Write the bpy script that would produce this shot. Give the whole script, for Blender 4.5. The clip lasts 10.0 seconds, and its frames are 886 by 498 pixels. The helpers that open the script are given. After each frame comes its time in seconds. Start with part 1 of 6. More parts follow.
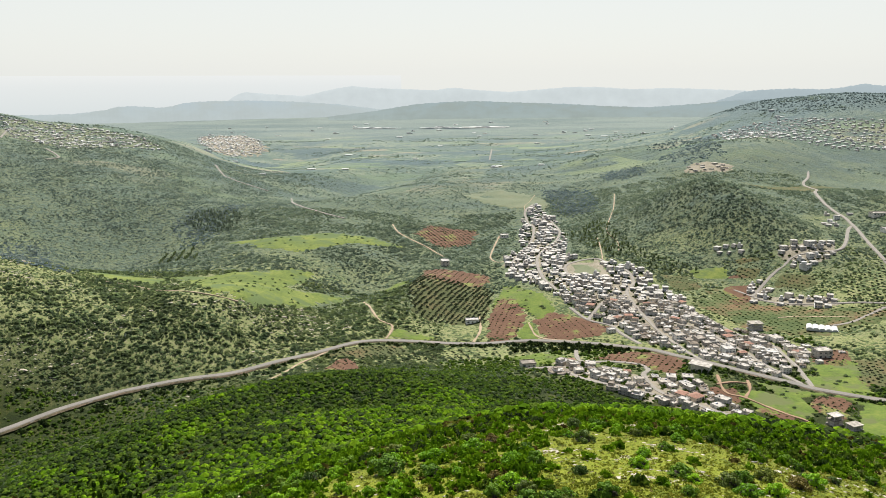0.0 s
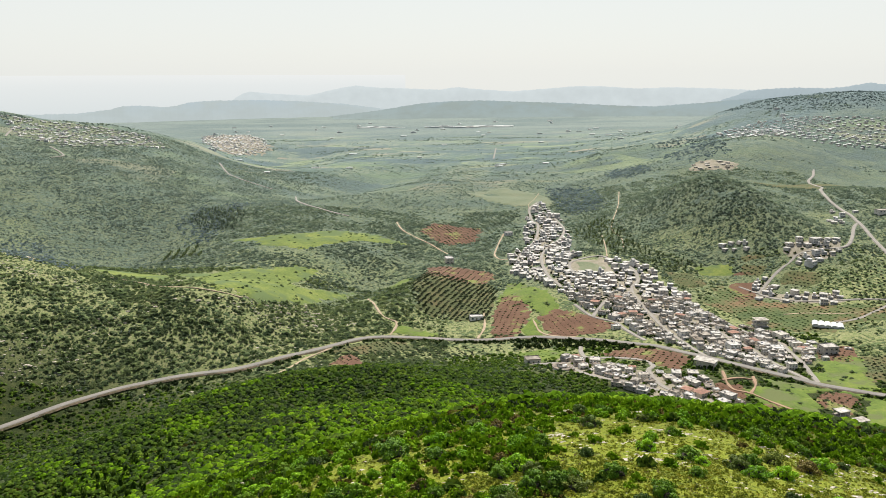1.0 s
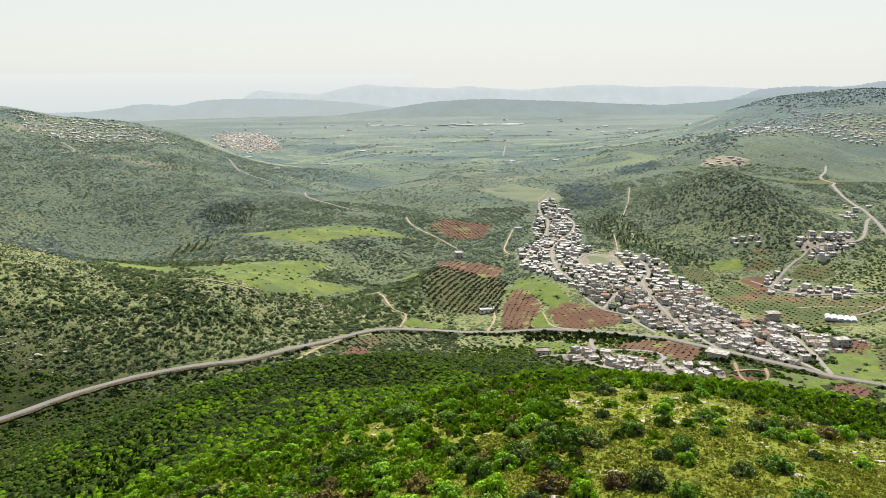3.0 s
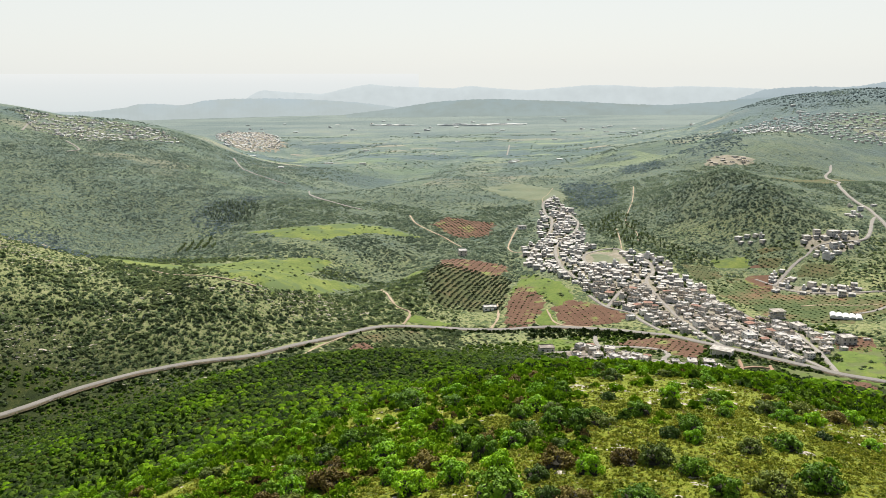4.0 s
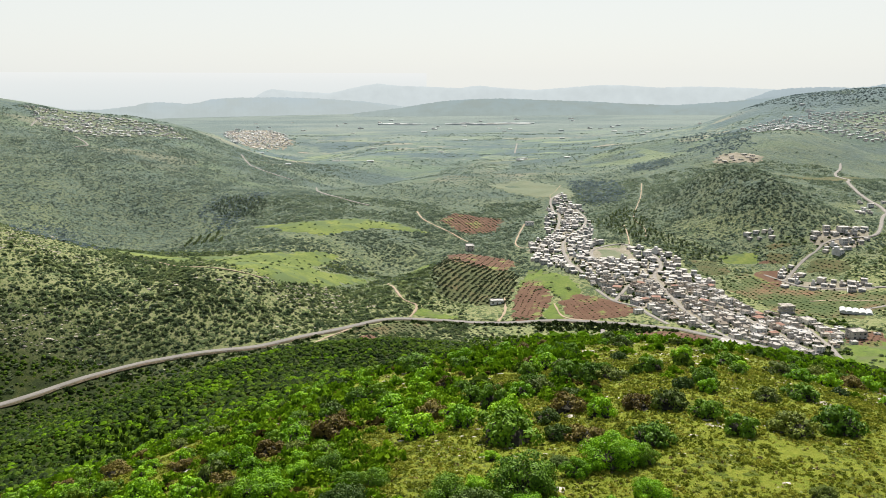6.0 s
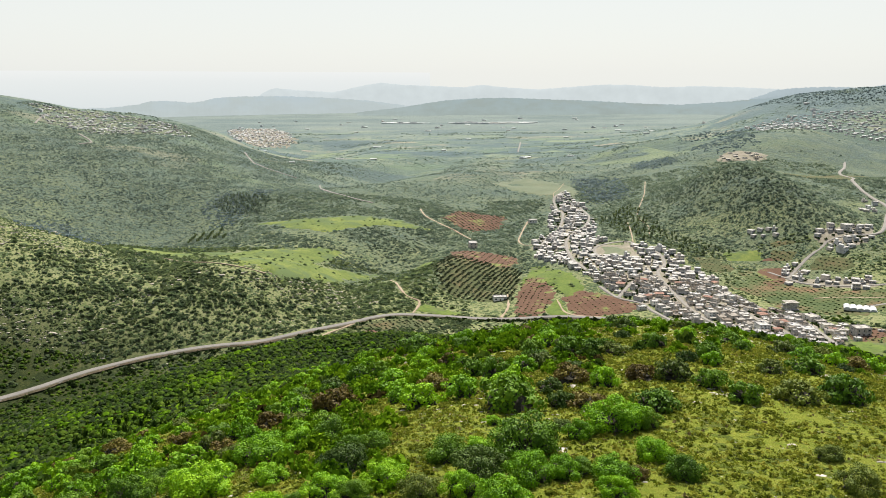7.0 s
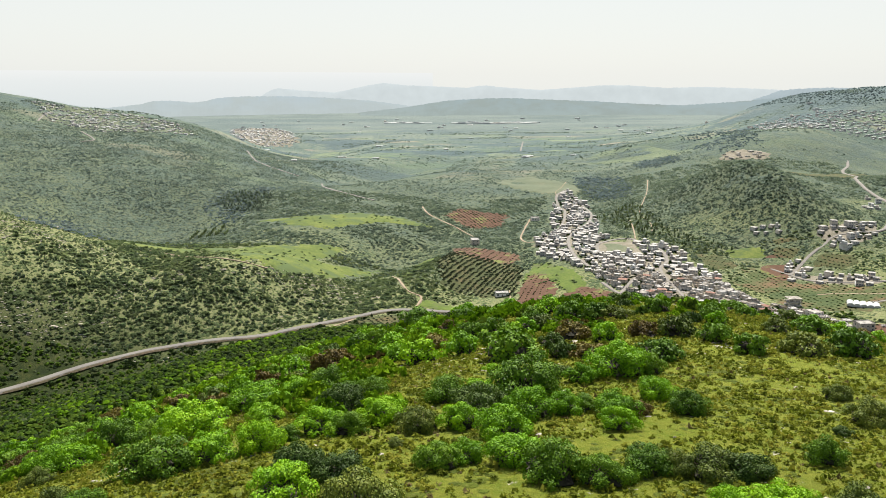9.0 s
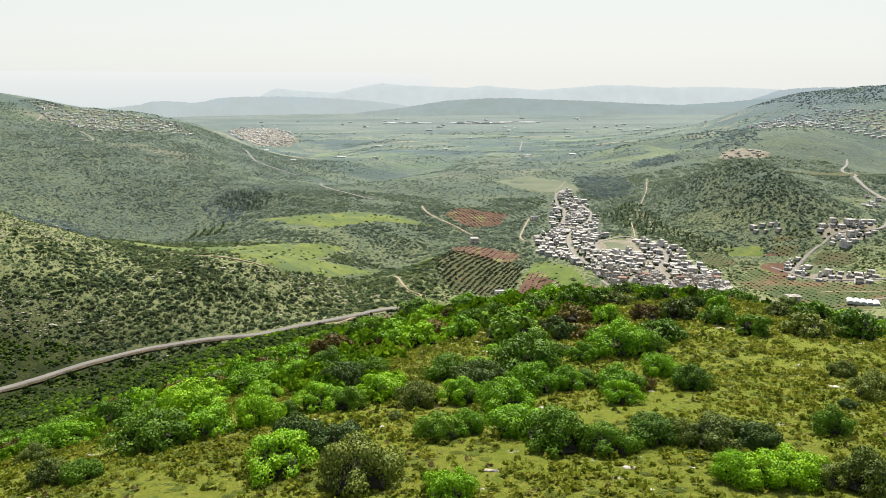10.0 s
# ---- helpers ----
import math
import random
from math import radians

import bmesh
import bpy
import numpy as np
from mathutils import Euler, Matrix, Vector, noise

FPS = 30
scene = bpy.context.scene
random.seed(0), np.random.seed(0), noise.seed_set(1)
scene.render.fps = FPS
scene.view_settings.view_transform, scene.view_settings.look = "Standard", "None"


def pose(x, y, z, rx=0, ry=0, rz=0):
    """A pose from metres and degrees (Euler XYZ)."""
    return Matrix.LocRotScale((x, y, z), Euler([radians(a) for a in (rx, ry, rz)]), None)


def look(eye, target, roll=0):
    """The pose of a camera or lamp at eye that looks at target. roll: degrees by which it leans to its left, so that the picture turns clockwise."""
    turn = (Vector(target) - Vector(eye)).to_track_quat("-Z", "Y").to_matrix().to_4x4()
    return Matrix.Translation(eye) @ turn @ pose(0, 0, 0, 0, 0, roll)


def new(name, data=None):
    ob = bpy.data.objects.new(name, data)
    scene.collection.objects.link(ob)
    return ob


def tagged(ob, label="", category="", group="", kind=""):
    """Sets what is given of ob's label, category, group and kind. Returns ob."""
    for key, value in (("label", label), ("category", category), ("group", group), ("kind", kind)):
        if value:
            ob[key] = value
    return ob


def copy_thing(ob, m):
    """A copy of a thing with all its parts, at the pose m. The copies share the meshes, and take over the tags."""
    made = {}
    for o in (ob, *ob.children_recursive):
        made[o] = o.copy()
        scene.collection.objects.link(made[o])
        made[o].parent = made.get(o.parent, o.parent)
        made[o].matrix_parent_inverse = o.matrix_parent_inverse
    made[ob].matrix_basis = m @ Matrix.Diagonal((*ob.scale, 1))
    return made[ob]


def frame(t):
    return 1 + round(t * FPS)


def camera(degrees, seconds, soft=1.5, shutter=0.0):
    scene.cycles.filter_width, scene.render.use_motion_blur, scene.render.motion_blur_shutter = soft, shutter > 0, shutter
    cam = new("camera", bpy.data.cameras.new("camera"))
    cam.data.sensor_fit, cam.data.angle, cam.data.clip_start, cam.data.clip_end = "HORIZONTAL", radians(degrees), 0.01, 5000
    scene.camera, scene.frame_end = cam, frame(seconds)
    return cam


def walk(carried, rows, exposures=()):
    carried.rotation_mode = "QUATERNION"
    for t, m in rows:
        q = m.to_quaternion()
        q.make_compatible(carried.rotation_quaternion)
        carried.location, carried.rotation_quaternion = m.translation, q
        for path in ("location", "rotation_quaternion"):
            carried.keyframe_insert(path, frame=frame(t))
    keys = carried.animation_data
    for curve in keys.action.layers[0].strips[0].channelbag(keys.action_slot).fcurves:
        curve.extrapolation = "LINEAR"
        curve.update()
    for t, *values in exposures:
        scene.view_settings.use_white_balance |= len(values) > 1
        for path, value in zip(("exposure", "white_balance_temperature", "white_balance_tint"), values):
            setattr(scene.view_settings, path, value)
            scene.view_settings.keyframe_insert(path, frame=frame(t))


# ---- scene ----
cam = camera(58.6, 10.0, 0.8)
# seconds, eye, yaw, pitch, roll
PATH = [
    (0, 0.01, 0.00, 280.01, 0.038, -12.695, 0.000),
    (0.5, -0.11, 0.25, 278.14, 0.153, -12.693, -0.015),
    (1, -0.19, 0.44, 276.21, 0.337, -12.689, -0.047),
    (1.5, -0.40, 0.59, 274.43, 0.509, -12.695, -0.074),
    (2, -0.50, 0.93, 272.36, 0.680, -12.699, -0.066),
    (2.5, -0.82, 1.01, 270.32, 0.847, -12.695, -0.082),
    (4, -1.36, 0.95, 264.94, 1.266, -12.638, 0.000),
    (4.5, -1.54, 0.89, 263.07, 1.398, -12.603, 0.008),
    (5, -1.54, 1.25, 260.98, 1.543, -12.584, 0.079),
    (5.5, -1.59, 1.47, 258.97, 1.660, -12.568, 0.131),
    (7, -1.45, 1.20, 253.09, 2.016, -12.574, 0.262),
    (7.5, -1.25, 1.27, 251.38, 2.107, -12.556, 0.345),
    (8, -1.20, 1.32, 249.83, 2.146, -12.520, 0.380),
    (8.5, -1.17, 1.30, 248.46, 2.170, -12.500, 0.359),
    (9, -1.15, 1.41, 247.18, 2.182, -12.477, 0.345),
    (9.5, -1.20, 1.51, 246.09, 2.137, -12.424, 0.308),
    (10, -1.24, 1.59, 245.00, 2.135, -12.443, 0.266),
]
walk(cam, [(t, pose(x, y, z, 90 + pitch, 0, yaw) @ pose(0, 0, 0, 0, 0, roll)) for t, x, y, z, yaw, pitch, roll in PATH],
     [(0, 0.91), (5, 0.93), (10, 0.96)])

# ---- world, sun, exposure ----
SUN_AZ, SUN_EL = radians(6), radians(53)   # azimuth from +y towards +x
sun_way = Vector((math.sin(SUN_AZ) * math.cos(SUN_EL), math.cos(SUN_AZ) * math.cos(SUN_EL), math.sin(SUN_EL)))
world = bpy.data.worlds.new("world")
scene.world = world
world.use_nodes = True
wn = world.node_tree
sky = wn.nodes.new("ShaderNodeTexSky")
sky.sky_type, sky.sun_disc = "NISHITA", False
sky.sun_elevation, sky.sun_rotation = SUN_EL, SUN_AZ
sky.air_density, sky.dust_density, sky.ozone_density, sky.altitude = 1.0, 1.0, 1.0, 0
veil = wn.nodes.new("ShaderNodeMix")          # thin high cloud whitens the blue
veil.data_type = "RGBA"
veil.inputs[7].default_value = (7.3, 7.5, 7.3, 1)
way = wn.nodes.new("ShaderNodeTexCoord")
up = wn.nodes.new("ShaderNodeSeparateXYZ")
wn.links.new(way.outputs["Generated"], up.inputs[0])
thin = wn.nodes.new("ShaderNodeMapRange")     # the veil thins towards the zenith
thin.inputs["From Min"].default_value, thin.inputs["From Max"].default_value = 0.22, 0.85
thin.inputs["To Min"].default_value, thin.inputs["To Max"].default_value = 0.88, 0.12
wn.links.new(up.outputs["Z"], thin.inputs["Value"])
behind = wn.nodes.new("ShaderNodeMapRange")   # and away from the sun
behind.inputs["From Min"].default_value, behind.inputs["From Max"].default_value = -0.5, 0.5
behind.inputs["To Min"].default_value, behind.inputs["To Max"].default_value = 0.6, 1.0
wn.links.new(up.outputs["Y"], behind.inputs["Value"])
share = wn.nodes.new("ShaderNodeMath")
share.operation = "MULTIPLY"
wn.links.new(thin.outputs["Result"], share.inputs[0])
wn.links.new(behind.outputs["Result"], share.inputs[1])
wn.links.new(share.outputs[0], veil.inputs[0])
wn.links.new(sky.outputs["Color"], veil.inputs[6])
wn.links.new(veil.outputs[2], wn.nodes["Background"].inputs["Color"])
wn.nodes["Background"].inputs["Strength"].default_value = 0.062
sun = new("sun", bpy.data.lights.new("sun", "SUN"))
sun.data.energy, sun.data.angle, sun.data.color = 5.0, radians(0.6), (1.0, 0.95, 0.86)
sun.matrix_world = look(sun_way * 100, (0, 0, 0))

# ---- materials ----


def nodes_of(name):
    m = bpy.data.materials.new(name)
    m.use_nodes = True
    t = m.node_tree
    return m, t, t.nodes["Principled BSDF"]


TONE = 0.7      # one factor on leaf and soil colours, tuned to the sun and exposure


def ramp(t, fac, stops, k=1.0):
    r = t.nodes.new("ShaderNodeValToRGB")
    e = r.color_ramp.elements
    stops = [(a, tuple(v * k for v in c)) for a, c in stops]
    e[0].position, e[0].color = stops[0][0], (*stops[0][1], 1)
    e[1].position, e[1].color = stops[-1][0], (*stops[-1][1], 1)
    for p, c in stops[1:-1]:
        n = e.new(p)
        n.color = (*c, 1)
    t.links.new(fac, r.inputs["Fac"])
    return r.outputs["Color"]


def noise_of(t, scale, detail=4.0, rough=0.6, stretch=None):
    g = t.nodes.new("ShaderNodeNewGeometry")
    out = g.outputs["Position"]
    if stretch:
        mp = t.nodes.new("ShaderNodeMapping")
        mp.inputs["Scale"].default_value = stretch
        t.links.new(out, mp.inputs["Vector"])
        out = mp.outputs["Vector"]
    n = t.nodes.new("ShaderNodeTexNoise")
    n.inputs["Scale"].default_value, n.inputs["Detail"].default_value, n.inputs["Roughness"].default_value = scale, detail, rough
    t.links.new(out, n.inputs["Vector"])
    return n.outputs["Fac"]


def cells_of(t, scale, output="Color", stretch=None):
    g = t.nodes.new("ShaderNodeNewGeometry")
    out = g.outputs["Position"]
    if stretch:
        mp = t.nodes.new("ShaderNodeMapping")
        mp.inputs["Scale"].default_value = stretch
        t.links.new(out, mp.inputs["Vector"])
        out = mp.outputs["Vector"]
    v = t.nodes.new("ShaderNodeTexVoronoi")
    v.inputs["Scale"].default_value = scale
    t.links.new(out, v.inputs["Vector"])
    return v.outputs[output]


def mixed(t, fac, a, b, kind="MIX"):
    m = t.nodes.new("ShaderNodeMix")
    m.data_type, m.blend_type = "RGBA", kind
    for sock, val in ((m.inputs[0], fac), (m.inputs[6], a), (m.inputs[7], b)):
        if isinstance(val, (int, float)):
            sock.default_value = val
        elif isinstance(val, tuple):
            sock.default_value = (*val, 1)
        else:
            t.links.new(val, sock)
    return m.outputs[2]


def bump_of(t, p, height, strength, distance):
    b = t.nodes.new("ShaderNodeBump")
    b.inputs["Strength"].default_value, b.inputs["Distance"].default_value = strength, distance
    t.links.new(height, b.inputs["Height"])
    t.links.new(b.outputs["Normal"], p.inputs["Normal"])


def step_of(t, value, lo, hi):
    m = t.nodes.new("ShaderNodeMapRange")
    m.inputs["From Min"].default_value, m.inputs["From Max"].default_value = lo, hi
    t.links.new(value, m.inputs["Value"])
    return m.outputs["Result"]


# pale sheen; on far ground, walls and leaves it paints haze
def soft(p, weight, rough=0.4, tint=(0.86, 0.93, 1.0)):
    p.inputs["Sheen Weight"].default_value = weight
    p.inputs["Sheen Roughness"].default_value = rough
    p.inputs["Sheen Tint"].default_value = (*tint, 1)


def earth(name, stops, big=0.05, small=1.2, rough=0.95, relief=0.3, sheen=0.15, patch=0.5, second=None):
    """Ground: a coloured ramp on two scales of noise, with relief."""
    m, t, p = nodes_of(name)
    n1, n2 = noise_of(t, big, 5), noise_of(t, small, 4, 0.7)
    f = mixed(t, patch, n1, n2)
    c = ramp(t, f, stops, TONE)
    if second:
        c = mixed(t, step_of(t, noise_of(t, second[0], 3), second[1], second[1] + 0.08), c, second[2])
    t.links.new(c, p.inputs["Base Color"])
    p.inputs["Roughness"].default_value = rough
    p.inputs["Specular IOR Level"].default_value = 0.15
    soft(p, sheen)
    bump_of(t, p, n2, relief, 0.5)
    return m


def leafy(name, dark, mid, light, glow=0.35, cell=0.25, sheen=0.0, per_object=True):
    """Leaves: colour from plant to plant, clump to clump and leaf to leaf, light shining through."""
    m, t, p = nodes_of(name)
    g = t.nodes.new("ShaderNodeNewGeometry")
    isl = g.outputs["Random Per Island"]
    if per_object:
        o = t.nodes.new("ShaderNodeObjectInfo")
        rnd = mixed(t, 0.5, o.outputs["Random"], step_of(t, noise_of(t, 0.9, 2), 0.3, 0.7))
    else:
        rnd = cells_of(t, cell)
    f = mixed(t, 0.68 if per_object else 0.75, isl, rnd)
    c = ramp(t, f, [(0.15, dark), (0.5, mid), (0.85, light)], 1.0 if per_object else TONE)
    t.links.new(c, p.inputs["Base Color"])
    p.inputs["Roughness"].default_value = 0.6 if per_object else 0.85
    p.inputs["Specular IOR Level"].default_value = 0.15 if per_object else 0.03
    soft(p, sheen)
    tr = t.nodes.new("ShaderNodeBsdfTranslucent")
    t.links.new(c, tr.inputs["Color"])
    mx = t.nodes.new("ShaderNodeMixShader")
    mx.inputs[0].default_value = glow
    t.links.new(p.outputs["BSDF"], mx.inputs[1])
    t.links.new(tr.outputs["BSDF"], mx.inputs[2])
    t.links.new(mx.outputs[0], t.nodes["Material Output"].inputs["Surface"])
    return m


def plain(name, colour, rough=0.8, metal=0.0, vary=0.12, scale=0.6, sheen=0.0, spread=0.0):
    m, t, p = nodes_of(name)
    n = noise_of(t, scale, 4, 0.65)
    lo = tuple(v * (1 - vary * 2) for v in colour)
    hi = tuple(min(1, v * (1 + vary)) for v in colour)
    c = ramp(t, n, [(0.3, lo), (0.7, hi)])
    if spread:
        o = t.nodes.new("ShaderNodeObjectInfo")
        tone = ramp(t, o.outputs["Random"], [(0.0, (1 - spread, 1 - spread * 1.1, 1 - spread * 1.2)), (0.5, (1.0, 0.96, 0.9)), (1.0, (1, 1, 1))])
        c = mixed(t, 1.0, c, tone, "MULTIPLY")
    t.links.new(c, p.inputs["Base Color"])
    p.inputs["Roughness"].default_value, p.inputs["Metallic"].default_value = rough, metal
    p.inputs["Specular IOR Level"].default_value = 0.25
    soft(p, sheen)
    return m


def math_of(t, op, a, b):
    m = t.nodes.new("ShaderNodeMath")
    m.operation = op
    for sock, val in zip(m.inputs, (a, b)):
        if isinstance(val, (int, float)):
            sock.default_value = val
        else:
            t.links.new(val, sock)
    return m.outputs[0]


def scrub_cover(t, scale, cover, bush_lo, bush_hi, gap_lo, gap_hi, spread=0.28):
    """Round bushes of many tones standing close together on dry grass: colour and height."""
    tone = cells_of(t, scale, "Color", (1, 1, 0))
    d = cells_of(t, scale, "Distance", (1, 1, 0))
    wobble = noise_of(t, scale * 5, 3, 0.7)
    density = noise_of(t, scale * 0.13, 4, 0.65)
    edge = math_of(t, "ADD", math_of(t, "MULTIPLY", math_of(t, "SUBTRACT", density, 0.5), spread * 6), cover)
    edge = math_of(t, "ADD", edge, math_of(t, "MULTIPLY", math_of(t, "SUBTRACT", wobble, 0.5), 0.5))
    bush = step_of(t, math_of(t, "SUBTRACT", edge, d), -0.06, 0.06)
    bushes = mixed(t, tone, bush_lo, bush_hi)
    gaps = mixed(t, step_of(t, noise_of(t, scale * 1.3, 5, 0.7), 0.35, 0.65), gap_lo, gap_hi)
    return mixed(t, bush, gaps, bushes), math_of(t, "MULTIPLY", bush, math_of(t, "SUBTRACT", 1.0, d))


def terrain_material():
    """Grass on the near hill, scrub on the slopes and hills, a patchwork of groves and fields on the plain. Haze is
    painted in: paler and bluer with distance.
    """
    m, t, p = nodes_of("scrubland")
    g = t.nodes.new("ShaderNodeNewGeometry")
    sep = t.nodes.new("ShaderNodeSeparateXYZ")
    t.links.new(g.outputs["Position"], sep.inputs[0])
    px, py = sep.outputs["X"], sep.outputs["Y"]
    big, mid, fine = noise_of(t, 0.012, 5, 0.6), noise_of(t, 0.11, 5, 0.65), noise_of(t, 1.1, 5, 0.75)
    blades = noise_of(t, 3.5, 8, 0.85)
    tufts, h0 = scrub_cover(t, 0.85, 0.3, (0.03, 0.05, 0.005), (0.12, 0.165, 0.013), (0.15, 0.205, 0.013), (0.26, 0.265, 0.034), 0.4)
    turf = ramp(t, mixed(t, 0.6, mixed(t, 0.45, mid, fine), blades), [(0.36, (0.03, 0.052, 0.004)), (0.42, (0.075, 0.115, 0.008)), (0.49, (0.155, 0.205, 0.013)), (0.57, (0.25, 0.25, 0.034)), (0.65, (0.38, 0.31, 0.14))], TONE)
    near = mixed(t, 0.4, tufts, turf)
    stones = step_of(t, noise_of(t, 0.7, 6, 0.8), 0.64, 0.67)
    near = mixed(t, stones, near, (0.5, 0.47, 0.4))
    slope = ramp(t, mixed(t, 0.45, mid, fine), [(0.34, (0.012, 0.02, 0.005)), (0.5, (0.03, 0.045, 0.009)), (0.6, (0.075, 0.08, 0.022)), (0.7, (0.2, 0.165, 0.08))], TONE)
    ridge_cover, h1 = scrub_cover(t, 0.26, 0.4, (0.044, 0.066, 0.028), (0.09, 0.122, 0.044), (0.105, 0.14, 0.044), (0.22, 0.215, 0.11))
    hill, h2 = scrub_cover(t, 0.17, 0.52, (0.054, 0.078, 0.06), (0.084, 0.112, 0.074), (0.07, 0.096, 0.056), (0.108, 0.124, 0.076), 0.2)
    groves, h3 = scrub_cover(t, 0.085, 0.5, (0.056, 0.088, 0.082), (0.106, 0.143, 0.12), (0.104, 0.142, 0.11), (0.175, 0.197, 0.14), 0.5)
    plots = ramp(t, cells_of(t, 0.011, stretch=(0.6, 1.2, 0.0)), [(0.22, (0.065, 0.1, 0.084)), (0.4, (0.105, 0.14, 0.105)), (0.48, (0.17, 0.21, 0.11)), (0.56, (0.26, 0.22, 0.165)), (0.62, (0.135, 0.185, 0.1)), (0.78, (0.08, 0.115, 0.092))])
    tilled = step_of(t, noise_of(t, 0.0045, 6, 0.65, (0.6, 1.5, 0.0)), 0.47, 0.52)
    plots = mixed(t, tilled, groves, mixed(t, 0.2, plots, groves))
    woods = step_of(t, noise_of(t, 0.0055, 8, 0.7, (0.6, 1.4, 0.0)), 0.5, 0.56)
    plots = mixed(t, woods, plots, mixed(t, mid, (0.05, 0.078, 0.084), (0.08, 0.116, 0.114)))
    # wooded heights along the plain's far edge, haze painted in as pale blue
    hazed_heights = mixed(t, step_of(t, noise_of(t, 0.003, 7, 0.65, (0.5, 1.3, 0.0)), 0.42, 0.6), (0.135, 0.165, 0.148), (0.092, 0.122, 0.116))
    plots = mixed(t, step_of(t, math_of(t, "ADD", py, math_of(t, "MULTIPLY", big, 700)), 2500, 3500), plots, hazed_heights)
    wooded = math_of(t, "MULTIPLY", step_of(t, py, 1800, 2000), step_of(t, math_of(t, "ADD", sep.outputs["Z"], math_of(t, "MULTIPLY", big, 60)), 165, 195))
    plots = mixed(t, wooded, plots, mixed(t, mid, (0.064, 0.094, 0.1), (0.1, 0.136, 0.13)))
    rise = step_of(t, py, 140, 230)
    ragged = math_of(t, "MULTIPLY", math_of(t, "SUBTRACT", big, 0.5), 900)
    # out and flat blend to paler, bluer ground: haze painted by distance
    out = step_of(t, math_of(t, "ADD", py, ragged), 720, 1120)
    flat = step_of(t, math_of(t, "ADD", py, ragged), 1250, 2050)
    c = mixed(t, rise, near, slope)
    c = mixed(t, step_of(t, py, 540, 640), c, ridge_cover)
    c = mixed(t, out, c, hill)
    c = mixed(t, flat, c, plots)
    # sheen rises from zone to zone with distance, painting haze on the ground
    zone_haze = mixed(t, flat, mixed(t, out, (0.02, 0.02, 0.02), (0.04, 0.04, 0.04)), (0.08, 0.08, 0.08))
    t.links.new(zone_haze, p.inputs["Sheen Weight"])
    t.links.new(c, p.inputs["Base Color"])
    p.inputs["Roughness"].default_value = 0.95
    p.inputs["Specular IOR Level"].default_value = 0.1
    soft(p, HAZE_SHEEN, 0.45, (0.88, 0.94, 1.0))
    clumps = mixed(t, flat, mixed(t, out, h1, h2), h3)
    b = t.nodes.new("ShaderNodeBump")
    b.inputs["Strength"].default_value, b.inputs["Distance"].default_value = 0.9, 1.6
    far_only = math_of(t, "MULTIPLY", clumps, step_of(t, py, 540, 640))
    far_only = math_of(t, "ADD", far_only, math_of(t, "MULTIPLY", h0, math_of(t, "SUBTRACT", 0.35, math_of(t, "MULTIPLY", rise, 0.35))))
    t.links.new(math_of(t, "ADD", far_only, math_of(t, "MULTIPLY", mixed(t, 0.5, fine, blades), 0.5)), b.inputs["Height"])
    t.links.new(b.outputs["Normal"], p.inputs["Normal"])
    return m


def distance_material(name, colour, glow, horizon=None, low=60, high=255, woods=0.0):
    """Hills so far away that they are pale: haze put into a glowing colour."""
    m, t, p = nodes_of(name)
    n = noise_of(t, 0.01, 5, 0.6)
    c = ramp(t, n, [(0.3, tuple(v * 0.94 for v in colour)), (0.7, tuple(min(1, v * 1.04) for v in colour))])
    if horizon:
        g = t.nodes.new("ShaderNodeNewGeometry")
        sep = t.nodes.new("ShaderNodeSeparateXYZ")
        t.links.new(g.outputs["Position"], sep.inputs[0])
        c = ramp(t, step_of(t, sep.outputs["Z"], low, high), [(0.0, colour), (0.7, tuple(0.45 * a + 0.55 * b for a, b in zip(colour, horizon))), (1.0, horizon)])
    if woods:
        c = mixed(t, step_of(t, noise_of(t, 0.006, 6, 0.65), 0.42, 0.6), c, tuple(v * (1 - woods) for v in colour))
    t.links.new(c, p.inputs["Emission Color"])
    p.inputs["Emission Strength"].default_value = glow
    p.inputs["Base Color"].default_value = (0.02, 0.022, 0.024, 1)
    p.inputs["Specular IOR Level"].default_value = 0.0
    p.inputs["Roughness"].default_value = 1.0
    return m


